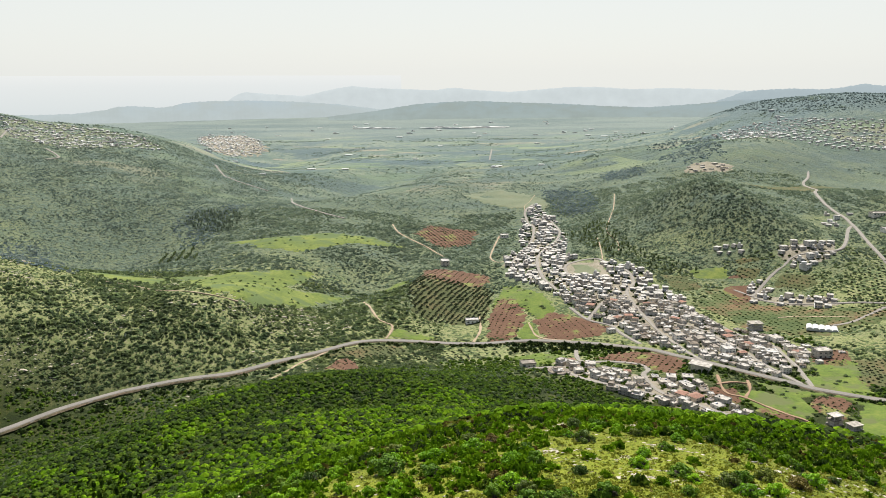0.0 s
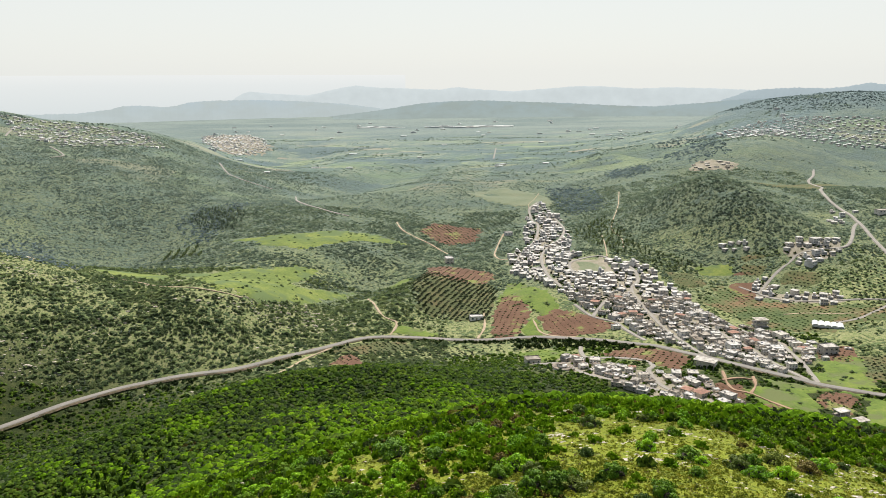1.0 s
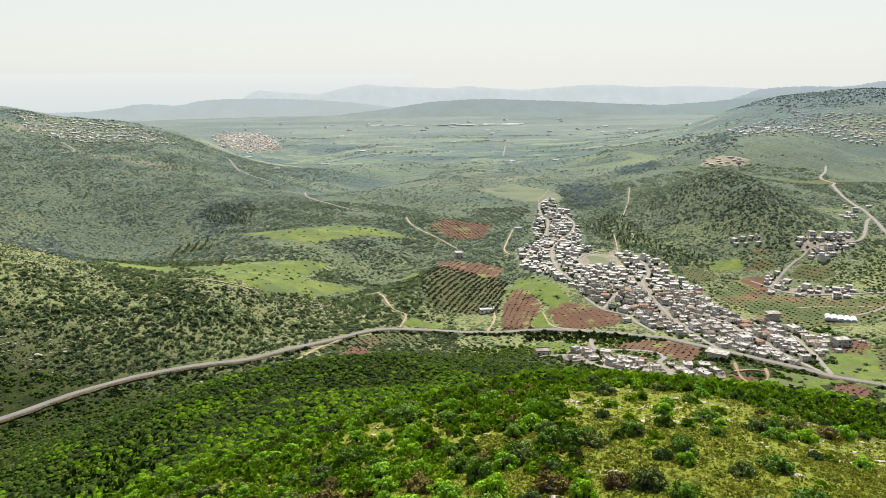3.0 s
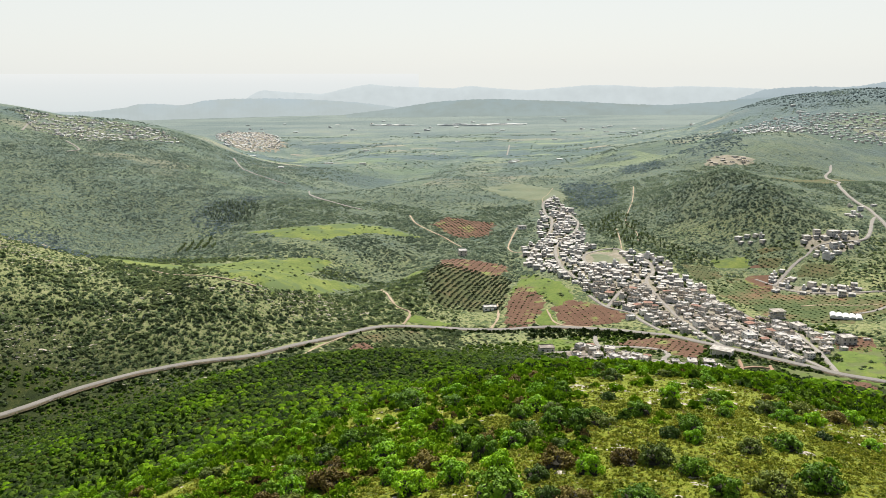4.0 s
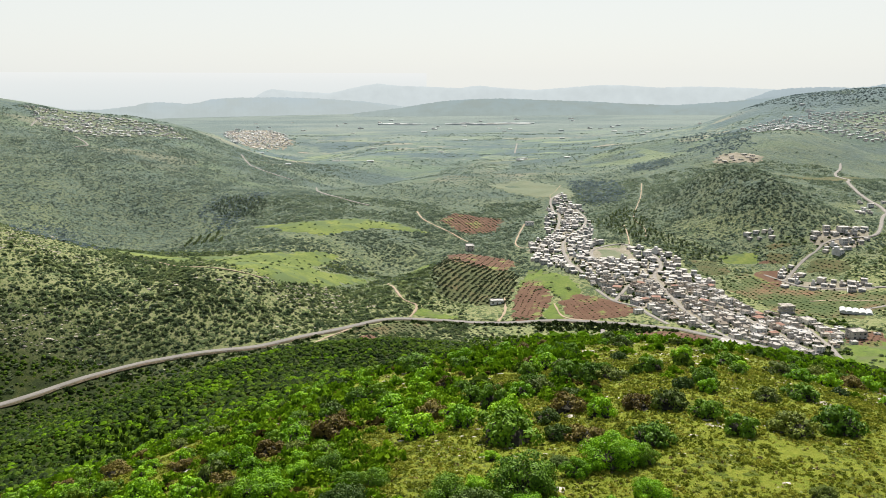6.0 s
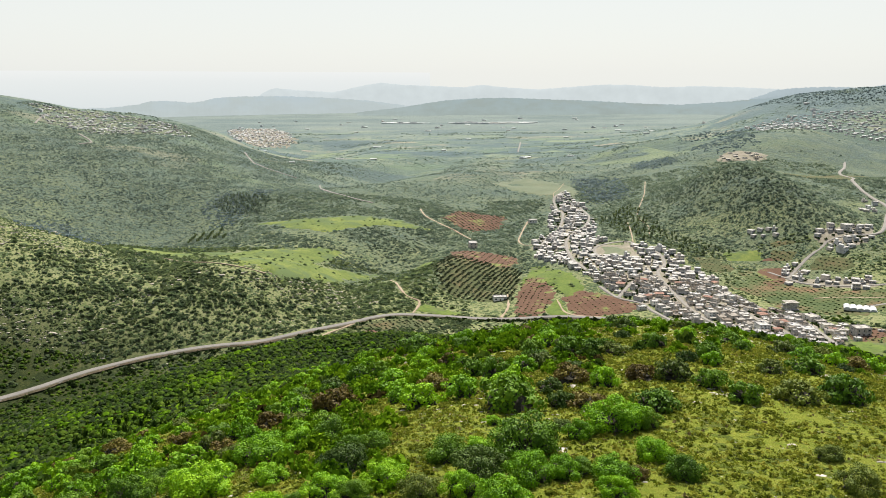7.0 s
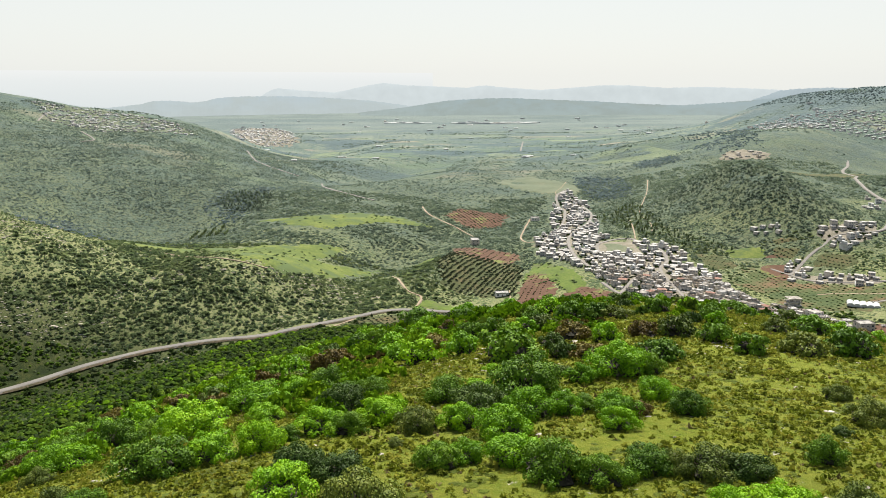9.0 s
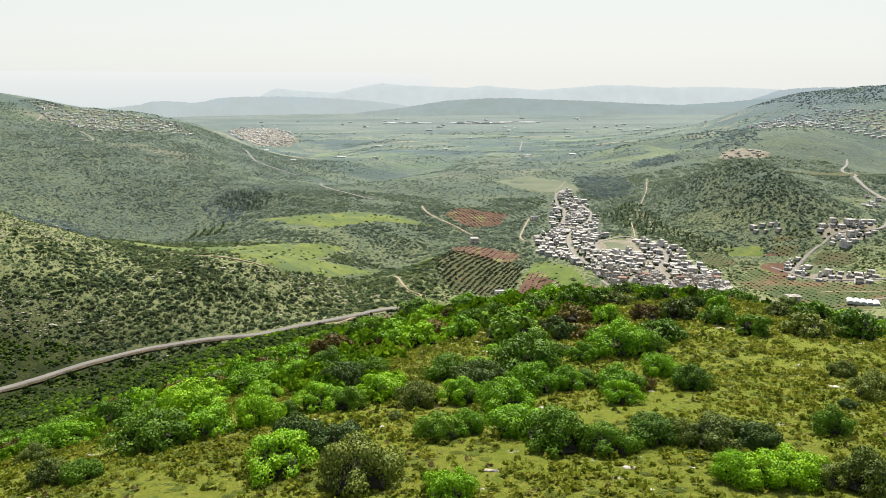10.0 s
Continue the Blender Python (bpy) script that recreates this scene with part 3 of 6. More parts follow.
MAIN_LINE = [(-342, 485), (-314, 517), (-299, 535), (-280, 556), (-258, 575), (-229, 594), (-201, 607), (-172, 622), (-140, 648), (-114, 669), (-86, 692), (-56, 708), (-24, 712), (8, 705), (40, 700), (63, 698), (92, 695), (122, 687), (150, 672), (175, 653), (197, 627), (217, 602), (237, 582), (262, 559), (275, 543), (295, 529), (330, 508), (400, 480)]
road("road_verge", MAIN_LINE, 7.8, M["verge"], "tan earth verge along the main road", 0.55, "verge", 0.22)
road("main_road", MAIN_LINE, 5.4, M["asphalt"], "pale grey two-lane asphalt road", 0.9)
for name, pts in (
    ("lower_loop", [(120, 683), (116, 631), (139, 623), (160, 611), (164, 595), (157, 582), (159, 548), (178, 521), (194, 500), (208, 485)]),
    ("lower_lane", [(69, 607), (95, 611), (101, 588), (110, 568), (127, 555), (154, 540)]),
    ("high_street", [(198, 924), (216, 902), (214, 859), (199, 826), (196, 789), (198, 746), (201, 704), (206, 659), (212, 613)]),
    ("upper_street", [(159, 1368), (139, 1323), (136, 1249), (141, 1209), (127, 1122), (105, 1062), (89, 1007)]),
    ("middle_street", [(172, 1246), (174, 1162), (162, 1107), (141, 1064), (121, 992), (116, 895), (124, 832)]),
    ("west_street", [(130, 776), (142, 742), (160, 724), (166, 700), (176, 669)]),
    ("cross_street", [(197, 816), (167, 788), (150, 757), (142, 741)]),
    ("south_street", [(198, 746), (225, 723), (244, 699), (255, 655), (260, 607), (269, 556)]),
    ("outer_street", [(257, 756), (270, 711), (281, 684), (292, 662), (284, 599), (273, 545)]),
    ("pitch_loop", [(198, 940), (190, 955), (170, 952), (150, 935), (145, 905), (150, 885)]),
    ("east_street", [(330, 813), (354, 840), (368, 853), (386, 866), (399, 876), (424, 881), (463, 896), (512, 979), (526, 994)]),
    ("east_lane", [(320, 838), (341, 796), (370, 771), (407, 753), (448, 738), (520, 730)]),
    ("east_bend", [(470, 745), (446, 734), (427, 731), (405, 717), (384, 706), (363, 706)]),
):
    road(name, pts, 3.3, M["street"], "pale worn village street", 0.6, "street", 0.1)
road("east_road", [(487, 808), (493, 857), (508, 927), (531, 1021), (546, 1117), (568, 1196), (590, 1240), (610, 1330), (652, 1407), (675, 1459)], 3.6, M["street"], "pale country road climbing past the hill", 0.8)
for name, pts in (
    ("track_meadow", [(-81, 1234), (-68, 1169), (-45, 1128), (-20, 1094), (0, 1057)]),
    ("track_grove", [(-90, 860), (-78, 805), (-66, 760), (-51, 746), (-52, 727), (-55, 713)]),
    ("track_hill", [(291, 1331), (265, 1216), (238, 1125), (231, 1088), (233, 1033), (225, 988)]),
    ("track_wood", [(214, 1074), (206, 1009), (197, 951)]),
    ("track_ridge", [(-343, 771), (-308, 763), (-276, 740), (-231, 722), (-194, 718)]),
    ("track_valley", [(-150, 560), (-150, 585), (-143, 605), (-132, 627), (-124, 645), (-110, 664), (-98, 682)]),
    ("track_knoll", [(168, 1442), (153, 1389), (141, 1355), (139, 1323)]),
    ("track_terrace", [(330, 745), (350, 742), (372, 728), (395, 716)]),
    ("track_house", [(38, 785), (36, 739), (28, 707)]),
    ("track_farm", [(85, 1177), (75, 1129), (65, 1065), (72, 1029), (87, 1031)]),
    ("track_field", [(84, 745), (90, 705), (118, 694)]),
):
    road(name, pts, 1.3 if name in ("track_hill", "track_wood", "track_knoll", "track_ridge") else 2.0, M["dirt"], "pale dirt track", 0.5, "track", 0.35)
for name, pts in (
    ("earth_track_1", [(212, 575), (206, 539), (217, 528), (231, 499), (240, 486), (243, 470), (251, 456), (262, 446), (285, 430)]),
    ("earth_track_2", [(231, 563), (226, 545), (217, 530)]),
    ("earth_track_3", [(205, 556), (219, 560), (231, 556)]),
):
    road(name, pts, 1.8, M["orange"], "orange earth track", 0.95, "track", 0.5)
for name, pts in (
    ("west_road", [(-886, 1587), (-911, 1659), (-917, 1706)]),
    ("west_lane", [(-790, 1572), (-761, 1545), (-739, 1515), (-749, 1487)]),
    ("plain_road_1", [(-494, 1705), (-455, 1625), (-436, 1608), (-406, 1588), (-352, 1574)]),
    ("plain_road_2", [(-307, 1574), (-267, 1402), (-212, 1300), (-159, 1251)]),
    ("plain_road_3", [(140, 2303), (118, 2032)]),
):
    road(name, pts, 3.0, M["street"], "pale road across the far plain", 0.8)

# ---- houses ----
M.update({
    "wall_white": plain("lime_white_wall", (0.78, 0.755, 0.71), 0.85, 0, 0.15, 0.5, 0.05, 0.3),
    "wall_grey": plain("bare_concrete_wall", (0.52, 0.5, 0.47), 0.9, 0, 0.2, 0.5, 0.05, 0.35),
    "wall_stone": plain("beige_stone_wall", (0.62, 0.55, 0.47), 0.9, 0, 0.2, 0.5, 0.05, 0.3),
    "roof_pale": plain("pale_roof_screed", (0.37, 0.355, 0.335), 0.9, 0, 0.35, 0.35, 0.05, 0.65),
    "roof_red": plain("red_roof_tiles", (0.26, 0.145, 0.11), 0.85, 0, 0.2, 0.5, 0.05, 0.3),
    "glass": plain("dark_window_glass", (0.035, 0.04, 0.045), 0.15, 0, 0.1),
    "frame": plain("window_frame", (0.5, 0.5, 0.48), 0.6),
    "door": plain("painted_door", (0.16, 0.13, 0.1), 0.6, 0, 0.1, 0.6, 0, 0.4),
    "tank_white": plain("white_plastic_tank", (0.75, 0.75, 0.74), 0.5),
    "tank_black": plain("black_plastic_tank", (0.04, 0.04, 0.045), 0.5),
    "panel": plain("solar_panel", (0.02, 0.03, 0.06), 0.15),
    "plastic": plain("greenhouse_film", (0.42, 0.43, 0.42), 0.5, 0, 0.06, 0.3),
    "steel": plain("galvanised_steel", (0.45, 0.46, 0.47), 0.45, 0.8),
})


def box(bm, x, y, z, w, d, h, mat=0):
    """A box on its base centre, with a material slot."""
    r = bmesh.ops.create_cube(bm, size=1.0, matrix=Matrix.Translation((x, y, z + h / 2)) @ Matrix.Diagonal((w, d, h, 1)))
    for f in {f for v in r["verts"] for f in v.link_faces}:
        f.material_index = mat
    return r["verts"]


def tube(bm, x, y, z, r, h, seg=10, mat=0, lying=False):
    m = Matrix.Translation((x, y, z + (r if lying else h / 2))) @ (Matrix.Rotation(radians(90), 4, "Y") if lying else Matrix())
    q = bmesh.ops.create_cone(bm, cap_ends=True, segments=seg, radius1=r, radius2=r, depth=h, matrix=m)
    for f in {f for v in q["verts"] for f in v.link_faces}:
        f.material_index = mat


def finished(name, bm, mats):
    me = bpy.data.meshes.new(name)
    bm.to_mesh(me)
    bm.free()
    for m in mats if isinstance(mats, (list, tuple)) else (mats,):
        me.materials.append(m)
    return me


def part(name, bm, material, parent, label="", m=None):
    """One mesh under a thing or a part; bm may be a mesh that alike parts share."""
    me = bm if isinstance(bm, bpy.types.Mesh) else finished(name, bm, material)
    ob = tagged(new(name, me), label)
    ob.parent = parent
    if m is not None:
        ob.matrix_basis = m
    return ob


def thing(name, label, category, group="", m=None):
    ob = tagged(new(name), label, category, group)
    ob.empty_display_size = 0.5
    if m is not None:
        ob.matrix_basis = m
    return ob


def window_mesh(w, h):
    bm = bmesh.new()
    box(bm, 0, 0, 0, w, 0.16, h, 1)
    box(bm, 0, -0.05, 0.08, w - 0.16, 0.16, h - 0.16, 0)
    box(bm, 0, -0.12, -0.1, w + 0.2, 0.3, 0.1, 1)
    return finished("window", bm, [M["glass"], M["frame"]])


WINDOW_SMALL, WINDOW_WIDE = window_mesh(1.3, 1.4), window_mesh(2.2, 1.5)


def door_mesh():
    bm = bmesh.new()
    box(bm, 0, 0, 0, 1.2, 0.2, 2.2, 0)
    box(bm, 0, -0.1, 2.2, 1.6, 0.5, 0.15, 1)
    return finished("door", bm, [M["door"], M["frame"]])


DOOR = door_mesh()


def tank_mesh(mat):
    bm = bmesh.new()
    tube(bm, 0, 0, 0.5, 0.65, 1.4, 12)
    for sx in (-0.45, 0.45):
        for sy in (-0.45, 0.45):
            box(bm, sx, sy, 0, 0.12, 0.12, 0.5)
    return finished("water_tank", bm, mat)


def lid_mesh():
    bm = bmesh.new()
    tube(bm, 0, 0, 1.88, 0.32, 0.16, 10)
    return finished("lid", bm, M["tank_black"])


LID = lid_mesh()
TANK_W, TANK_B = tank_mesh(M["tank_white"]), tank_mesh(M["tank_black"])


def heater_mesh():
    bm = bmesh.new()
    vs = box(bm, 0, 0, 0.35, 1.9, 1.1, 0.08, 0)
    bmesh.ops.rotate(bm, verts=vs, cent=(0, 0, 0.4), matrix=Matrix.Rotation(radians(35), 3, "X"))
    tube(bm, 0, 0.75, 0.8, 0.28, 1.5, 10, 1, True)
    box(bm, 0, 0.7, 0, 1.2, 0.1, 0.9, 1)
    return finished("solar_heater", bm, [M["panel"], M["tank_white"]])


HEATER = heater_mesh()


def roof_mesh(w, d, mat):
    """A slab that stands over the walls, with a low parapet round it."""
    bm = bmesh.new()
    box(bm, 0, 0, 0, w + 0.5, d + 0.5, 0.3)
    for x, y, a, b in ((0, d / 2, w + 0.1, 0.2), (0, -d / 2, w + 0.1, 0.2), (w / 2, 0, 0.2, d - 0.1), (-w / 2, 0, 0.2, d - 0.1)):
        box(bm, x, y, 0.3, a, b, 0.55)
    return finished("roof", bm, mat)


def hip_mesh(w, d, mat):
    bm = bmesh.new()
    a, b, h = w / 2 + 0.5, d / 2 + 0.5, 2.0
    v = [bm.verts.new(p) for p in ((-a, -b, 0), (a, -b, 0), (a, b, 0), (-a, b, 0), (-a + b * 0.8, 0, h), (a - b * 0.8, 0, h))]
    for f in ((0, 1, 5, 4), (1, 2, 5), (2, 3, 4, 5), (3, 0, 4), (3, 2, 1, 0)):
        bm.faces.new([v[i] for i in f])
    return finished("roof", bm, mat)


def house(label, w, d, floors, wall, roof, upper=0.0, hip=False, balcony=False, extras=(), name="house", group="village houses"):
    """A flat-roofed block on a foundation, its windows, door, roof and what stands on it."""
    ob = thing(name, label, "house", group)
    h = 3.1 * floors
    bm = bmesh.new()
    box(bm, 0, 0, -4, w, d, 4 + h)
    bmesh.ops.bevel(bm, geom=[e for e in bm.edges], offset=0.06, segments=1, affect="EDGES")
    part("wall", bm, wall, ob)
    part("roof", hip_mesh(w, d, roof) if hip else roof_mesh(w, d, roof), roof, ob, "", pose(0, 0, h))
    if upper:
        bm = bmesh.new()
        box(bm, 0, 0, 0, w * upper, d * 0.6, 2.9)
        part("upper_storey", bm, wall, ob, "", pose(-w * (1 - upper) * 0.35, d * 0.15, h + 0.3))
        part("roof", roof_mesh(w * upper, d * 0.6, roof), roof, ob, "", pose(-w * (1 - upper) * 0.35, d * 0.15, h + 3.2))
    n = max(2, int(w / 4))
    for fl in range(floors):
        for k in range(n):
            x = (k + 0.5) * w / n - w / 2
            if fl == 0 and k == n // 2:
                part("door", DOOR, None, ob, "", pose(x, -d / 2 - 0.05, 0))
            else:
                part("window", WINDOW_WIDE if (k + fl) % 3 == 0 else WINDOW_SMALL, None, ob, "", pose(x, -d / 2 - 0.03, fl * 3.1 + 0.95))
        for s in (-1, 1):
            part("window", WINDOW_SMALL, None, ob, "", pose(s * (w / 2 + 0.03), -d * 0.12 * s, fl * 3.1 + 0.95, 0, 0, 90 * s))
    if balcony:
        bm = bmesh.new()
        box(bm, 0, 0, 0, w * 0.5, 1.5, 0.2)
        slab = part("balcony", bm, wall, ob, "", pose(-w * 0.15, -d / 2 - 0.75, 3.0))
        bm = bmesh.new()
        box(bm, 0, -0.7, 0.2, w * 0.5, 0.1, 0.9)
        for s in (-1, 1):
            box(bm, s * w * 0.245, 0, 0.2, 0.1, 1.4, 0.9)
        part("railing", bm, wall, slab)
    for me, x, y in extras:
        kit = part(me.name.split(".")[0], me, None, ob, "", pose(x * w, y * d, h + 0.3))
        if me in (TANK_W, TANK_B):
            part("lid", LID, None, kit, "black lid")
    return ob


HOUSES = [
    house("two-storey white house with a flat roof and tanks", 13, 11, 2, M["wall_white"], M["roof_pale"], balcony=True, extras=((TANK_W, 0.3, 0.3), (HEATER, -0.2, 0.1))),
    house("grey concrete house with a set-back upper storey", 14, 12, 2, M["wall_grey"], M["roof_pale"], upper=0.6, extras=((TANK_B, 0.35, 0.3),)),
    house("beige stone house with one storey and flat roof", 11, 10, 1, M["wall_stone"], M["roof_pale"], extras=((HEATER, 0.15, 0.1), (TANK_W, -0.3, 0.3))),
    house("three-storey white block with flat roof and balcony", 13, 12, 3, M["wall_white"], M["roof_pale"], balcony=True, extras=((TANK_W, 0.25, 0.3), (TANK_B, 0.05, 0.3))),
    house("bare grey two-storey concrete house", 11, 13, 2, M["wall_grey"], M["roof_pale"], extras=((TANK_B, -0.2, 0.2),)),
    house("two-storey house with a red tiled hip roof", 12, 10, 2, M["wall_stone"], M["roof_red"], hip=True),
    house("small white house with a solar heater", 9, 9, 1, M["wall_white"], M["roof_pale"], extras=((HEATER, 0.0, 0.15),)),
    house("beige two-storey house with roof room and tanks", 12, 12, 2, M["wall_stone"], M["roof_pale"], upper=0.45, balcony=True, extras=((TANK_W, 0.35, -0.2),)),
]
SIZES = (13, 14, 11, 13, 12, 12, 9, 12)
spots, cursor = [], 0


def near_street(x, y):
    best, turn = 1e9, 0.0
    for c, w in STREETS:
        d = np.hypot(c[:, 0] - x, c[:, 1] - y)
        k = int(d.argmin())
        if d[k] - w / 2 < best:
            t = c[min(k + 1, len(c) - 1)] - c[max(k - 1, 0)]
            best, turn = d[k] - w / 2, math.atan2(t[1], t[0])
    return best, turn


PITCH = [(150, 880), (192, 880), (195, 950), (150, 950)]


def settle(poly, tries, gap, most, seed):
    """Random plots in a quarter, none on a street, a field or another house."""
    g = np.random.default_rng(seed)
    p = np.array(poly, float)
    got = []
    for _ in range(tries):
        x, y = g.uniform(p[:, 0].min(), p[:, 0].max()), g.uniform(p[:, 1].min(), p[:, 1].max())
        kind = int(g.choice(8, p=[0.17, 0.14, 0.2, 0.05, 0.13, 0.05, 0.16, 0.1]))
        size = float(g.uniform(0.46, 0.8))
        need = SIZES[kind] * size
        if not inside(p, x, y) or inside(PITCH, x, y):
            continue
        near, turn = near_street(x, y)
        if near < need * 0.57:
            continue
        if any(math.hypot(x - a, y - b) < (need + s) * gap for a, b, s, *_ in spots):
            continue
        row = (x, y, need, kind, size, math.degrees(turn) + g.normal(0, 6) + (90 if g.random() < 0.4 else 0))
        spots.append(row)
        got.append(row)
        if len(got) >= most:
            break
    return got


plots = settle(VILLAGE, 20000, 0.5, 640, 3) + settle(LOWER, 3000, 0.54, 66, 4) + settle(EAST, 1500, 0.58, 40, 5) + settle(EAST_UP, 1500, 0.62, 40, 6)
plots += settle([(333, 938), (355, 920), (352, 904), (327, 922)], 400, 0.6, 8, 11)
plots += settle([(520, 1069), (545, 1039), (510, 982), (490, 1000)], 300, 0.7, 9, 9)
plots += settle([(285, 640), (330, 680), (345, 640), (300, 600)], 100, 0.8, 4, 10)
plots.sort(key=lambda r: math.hypot(r[0], r[1]))
first = set()


def unscaled(ob):
    return Matrix.Diagonal((1 / ob.scale[0], 1 / ob.scale[1], 1 / ob.scale[2], 1))


def facing(turn):
    """The quarter turn that brings the front closest to the camera's side."""
    return (turn + 45) % 90 - 45


for n, (x, y, need, kind, size, turn) in enumerate(plots[:296]):
    low = float(height(np.array([x - 4, x + 4, x]), np.array([y, y, y - 4])).min())
    m = pose(x, y, low + 0.5, 0, 0, facing(turn)) @ Matrix.Diagonal((size, size * (0.7 + 0.09 * (n % 7)), (0.36 if x < 300 else 0.28) + 0.2 * size, 1.0))
    if kind in first:
        copy_thing(HOUSES[kind], m @ unscaled(HOUSES[kind]))
    else:
        HOUSES[kind].matrix_basis = m
        first.add(kind)
mark([r[0] for r in plots], [r[1] for r in plots], 7)


def houses_joined(name, rows, label, mats):
    """Far houses as one mesh: walls, roof slab, parapet and windows."""
    bv, bf, bi = [], [], []

    def add(cx, cy, z0, ox, oy, w, d, h, turn, mat):
        c, s = math.cos(turn), math.sin(turn)
        k = len(bv)
        for zz in (z0, z0 + h):
            for a, b in ((-w / 2, -d / 2), (w / 2, -d / 2), (w / 2, d / 2), (-w / 2, d / 2)):
                bv.append((cx + (ox + a) * c - (oy + b) * s, cy + (ox + a) * s + (oy + b) * c, zz))
        for f in ((0, 1, 5, 4), (1, 2, 6, 5), (2, 3, 7, 6), (3, 0, 4, 7), (4, 5, 6, 7)):
            bf.append([k + i for i in f])
            bi.append(mat)

    g = np.random.default_rng(12)
    for x, y, w, d, fl, turn in rows:
        z, h = float(height(x, y)) - 0.6, 2.9 * fl
        wall = int(g.choice(3))
        add(x, y, z - 4, 0, 0, w, d, 4 + h, turn, wall)
        add(x, y, z + h, 0, 0, w + 0.5, d + 0.5, 0.35, turn, 3)
        if fl > 0.8 and g.random() < 0.3:
            add(x, y, z + h + 0.3, -w * 0.2, d * 0.1, w * 0.45, d * 0.5, 2.6, turn, wall)
        for f in range(max(1, int(fl))):
            for k in (-0.3, 0.05, 0.34):
                add(x, y, z + f * 3.1 + 0.9, k * w, -d / 2, 1.6, 0.2, 1.4, turn, 4)
    return tagged(new(name, mesh_of(name, bv, bf, mats, bi)), label, "houses", "", "stuff")


WALLS = [M["wall_white"], M["wall_grey"], M["wall_stone"], M["roof_pale"], M["glass"]]


def town(poly, n, seed, gap=15):
    g = np.random.default_rng(seed)
    p = np.array(poly, float)
    rows = []
    for _ in range(n * 8):
        x, y = g.uniform(p[:, 0].min(), p[:, 0].max()), g.uniform(p[:, 1].min(), p[:, 1].max())
        if inside(p, x, y) and all(math.hypot(x - r[0], y - r[1]) > gap for r in rows):
            rows.append((x, y, g.uniform(4.5, 9), g.uniform(5, 9), float(g.choice([0.5, 0.75, 1.2], p=[0.5, 0.4, 0.1])), g.uniform(-0.7, 0.7)))
        if len(rows) >= n:
            break
    return rows


M.update({
    # far houses: sheen on the walls and greyed windows paint haze
    "far_white": plain("far_white_wall", (0.62, 0.6, 0.57), 0.9, 0, 0.2, 0.1, 0.4),
    "far_grey": plain("far_grey_wall", (0.55, 0.53, 0.51), 0.9, 0, 0.2, 0.1, 0.4),
    "far_beige": plain("far_beige_wall", (0.6, 0.53, 0.46), 0.9, 0, 0.2, 0.1, 0.4),
    "far_glass": plain("far_shaded_opening", (0.2, 0.2, 0.21), 0.6),
})
FAR_WALLS = [M["far_white"], M["far_grey"], M["far_beige"], M["far_white"], M["far_glass"]]
WEST_TOWN = [(-990, 1760), (-860, 1810), (-700, 1780), (-620, 1720), (-600, 1670), (-690, 1630), (-770, 1590), (-880, 1620)]
FAR_TOWN = [(-900, 2920), (-740, 2940), (-620, 2700), (-545, 2420), (-610, 2290), (-700, 2380), (-820, 2650)]
EAST_TOWN = [(589, 1640), (662, 1960), (761, 1960), (900, 1900), (1060, 1860), (1010, 1720), (945, 1693), (814, 1660), (728, 1690), (650, 1650)]
houses_joined("upper_village_houses", [(x, y, need * 0.9, need * 0.85, 1 + k % 2, radians(facing(t))) for n, (x, y, need, k, s, t) in enumerate(plots[296:]) if n % 6], "pale flat-roofed houses at the far end of the village", [M["far_white"], M["wall_grey"], M["far_beige"], M["roof_pale"], M["far_glass"]])
field("town_ground_west", WEST_TOWN, M["knoll"], "dusty ground and gardens of the hilltop town", 0.4, "ground", clear=False)
field("town_ground_far", FAR_TOWN, M["village_ground"], "dusty ground of the town in the plain", 0.4, "ground", clear=False)
houses_joined("west_town_houses", town(WEST_TOWN, 260, 21, 9), "hazy pale houses of a hilltop town", FAR_WALLS)
houses_joined("far_town_houses", town(FAR_TOWN, 620, 22, 12), "hazy pale houses of a town in the plain", FAR_WALLS)
houses_joined("east_town_houses", town(EAST_TOWN, 560, 23, 12), "hazy pale houses of a town on the eastern slope", FAR_WALLS)
houses_joined("site_houses", town([(440, 1425), (468, 1445), (515, 1420), (500, 1395), (440, 1400)], 16, 24, 12), "new houses on the building site", WALLS)


def greenhouse():
    ob = thing("greenhouse", "long white plastic greenhouse with round bays", "greenhouse", "", pose(352, 700, float(height(352, 700)) + 0.3, 0, 0, -22) @ Matrix.Diagonal((0.62, 0.75, 0.7, 1)))
    for k in range(5):
        bm = bmesh.new()
        seg = 10
        prof = [(-4.2, 0)] + [(4.2 * math.cos(math.pi - math.pi * i / seg), 2.4 + 2.0 * math.sin(math.pi * i / seg)) for i in range(seg + 1)] + [(4.2, 0)]
        for s in (-9, 9):
            bm.faces.new([bm.verts.new((x, s, z)) for x, z in (prof if s > 0 else prof[::-1])])
        bm.verts.ensure_lookup_table()
        n = len(prof)
        for i in range(n - 1):
            bm.faces.new((bm.verts[n - 1 - i], bm.verts[n - 2 - i], bm.verts[n + i + 1], bm.verts[n + i]))
        part("bay", bm, M["plastic"], ob, "", pose((k - 2) * 8.6, 0, 0))
    for k in range(6):
        bm = bmesh.new()
        box(bm, 0, 0, 0, 0.4, 18.2, 2.6)
        part("gutter", bm, M["steel"], ob, "", pose((k - 2.5) * 8.6, 0, 0))
    return ob


greenhouse()


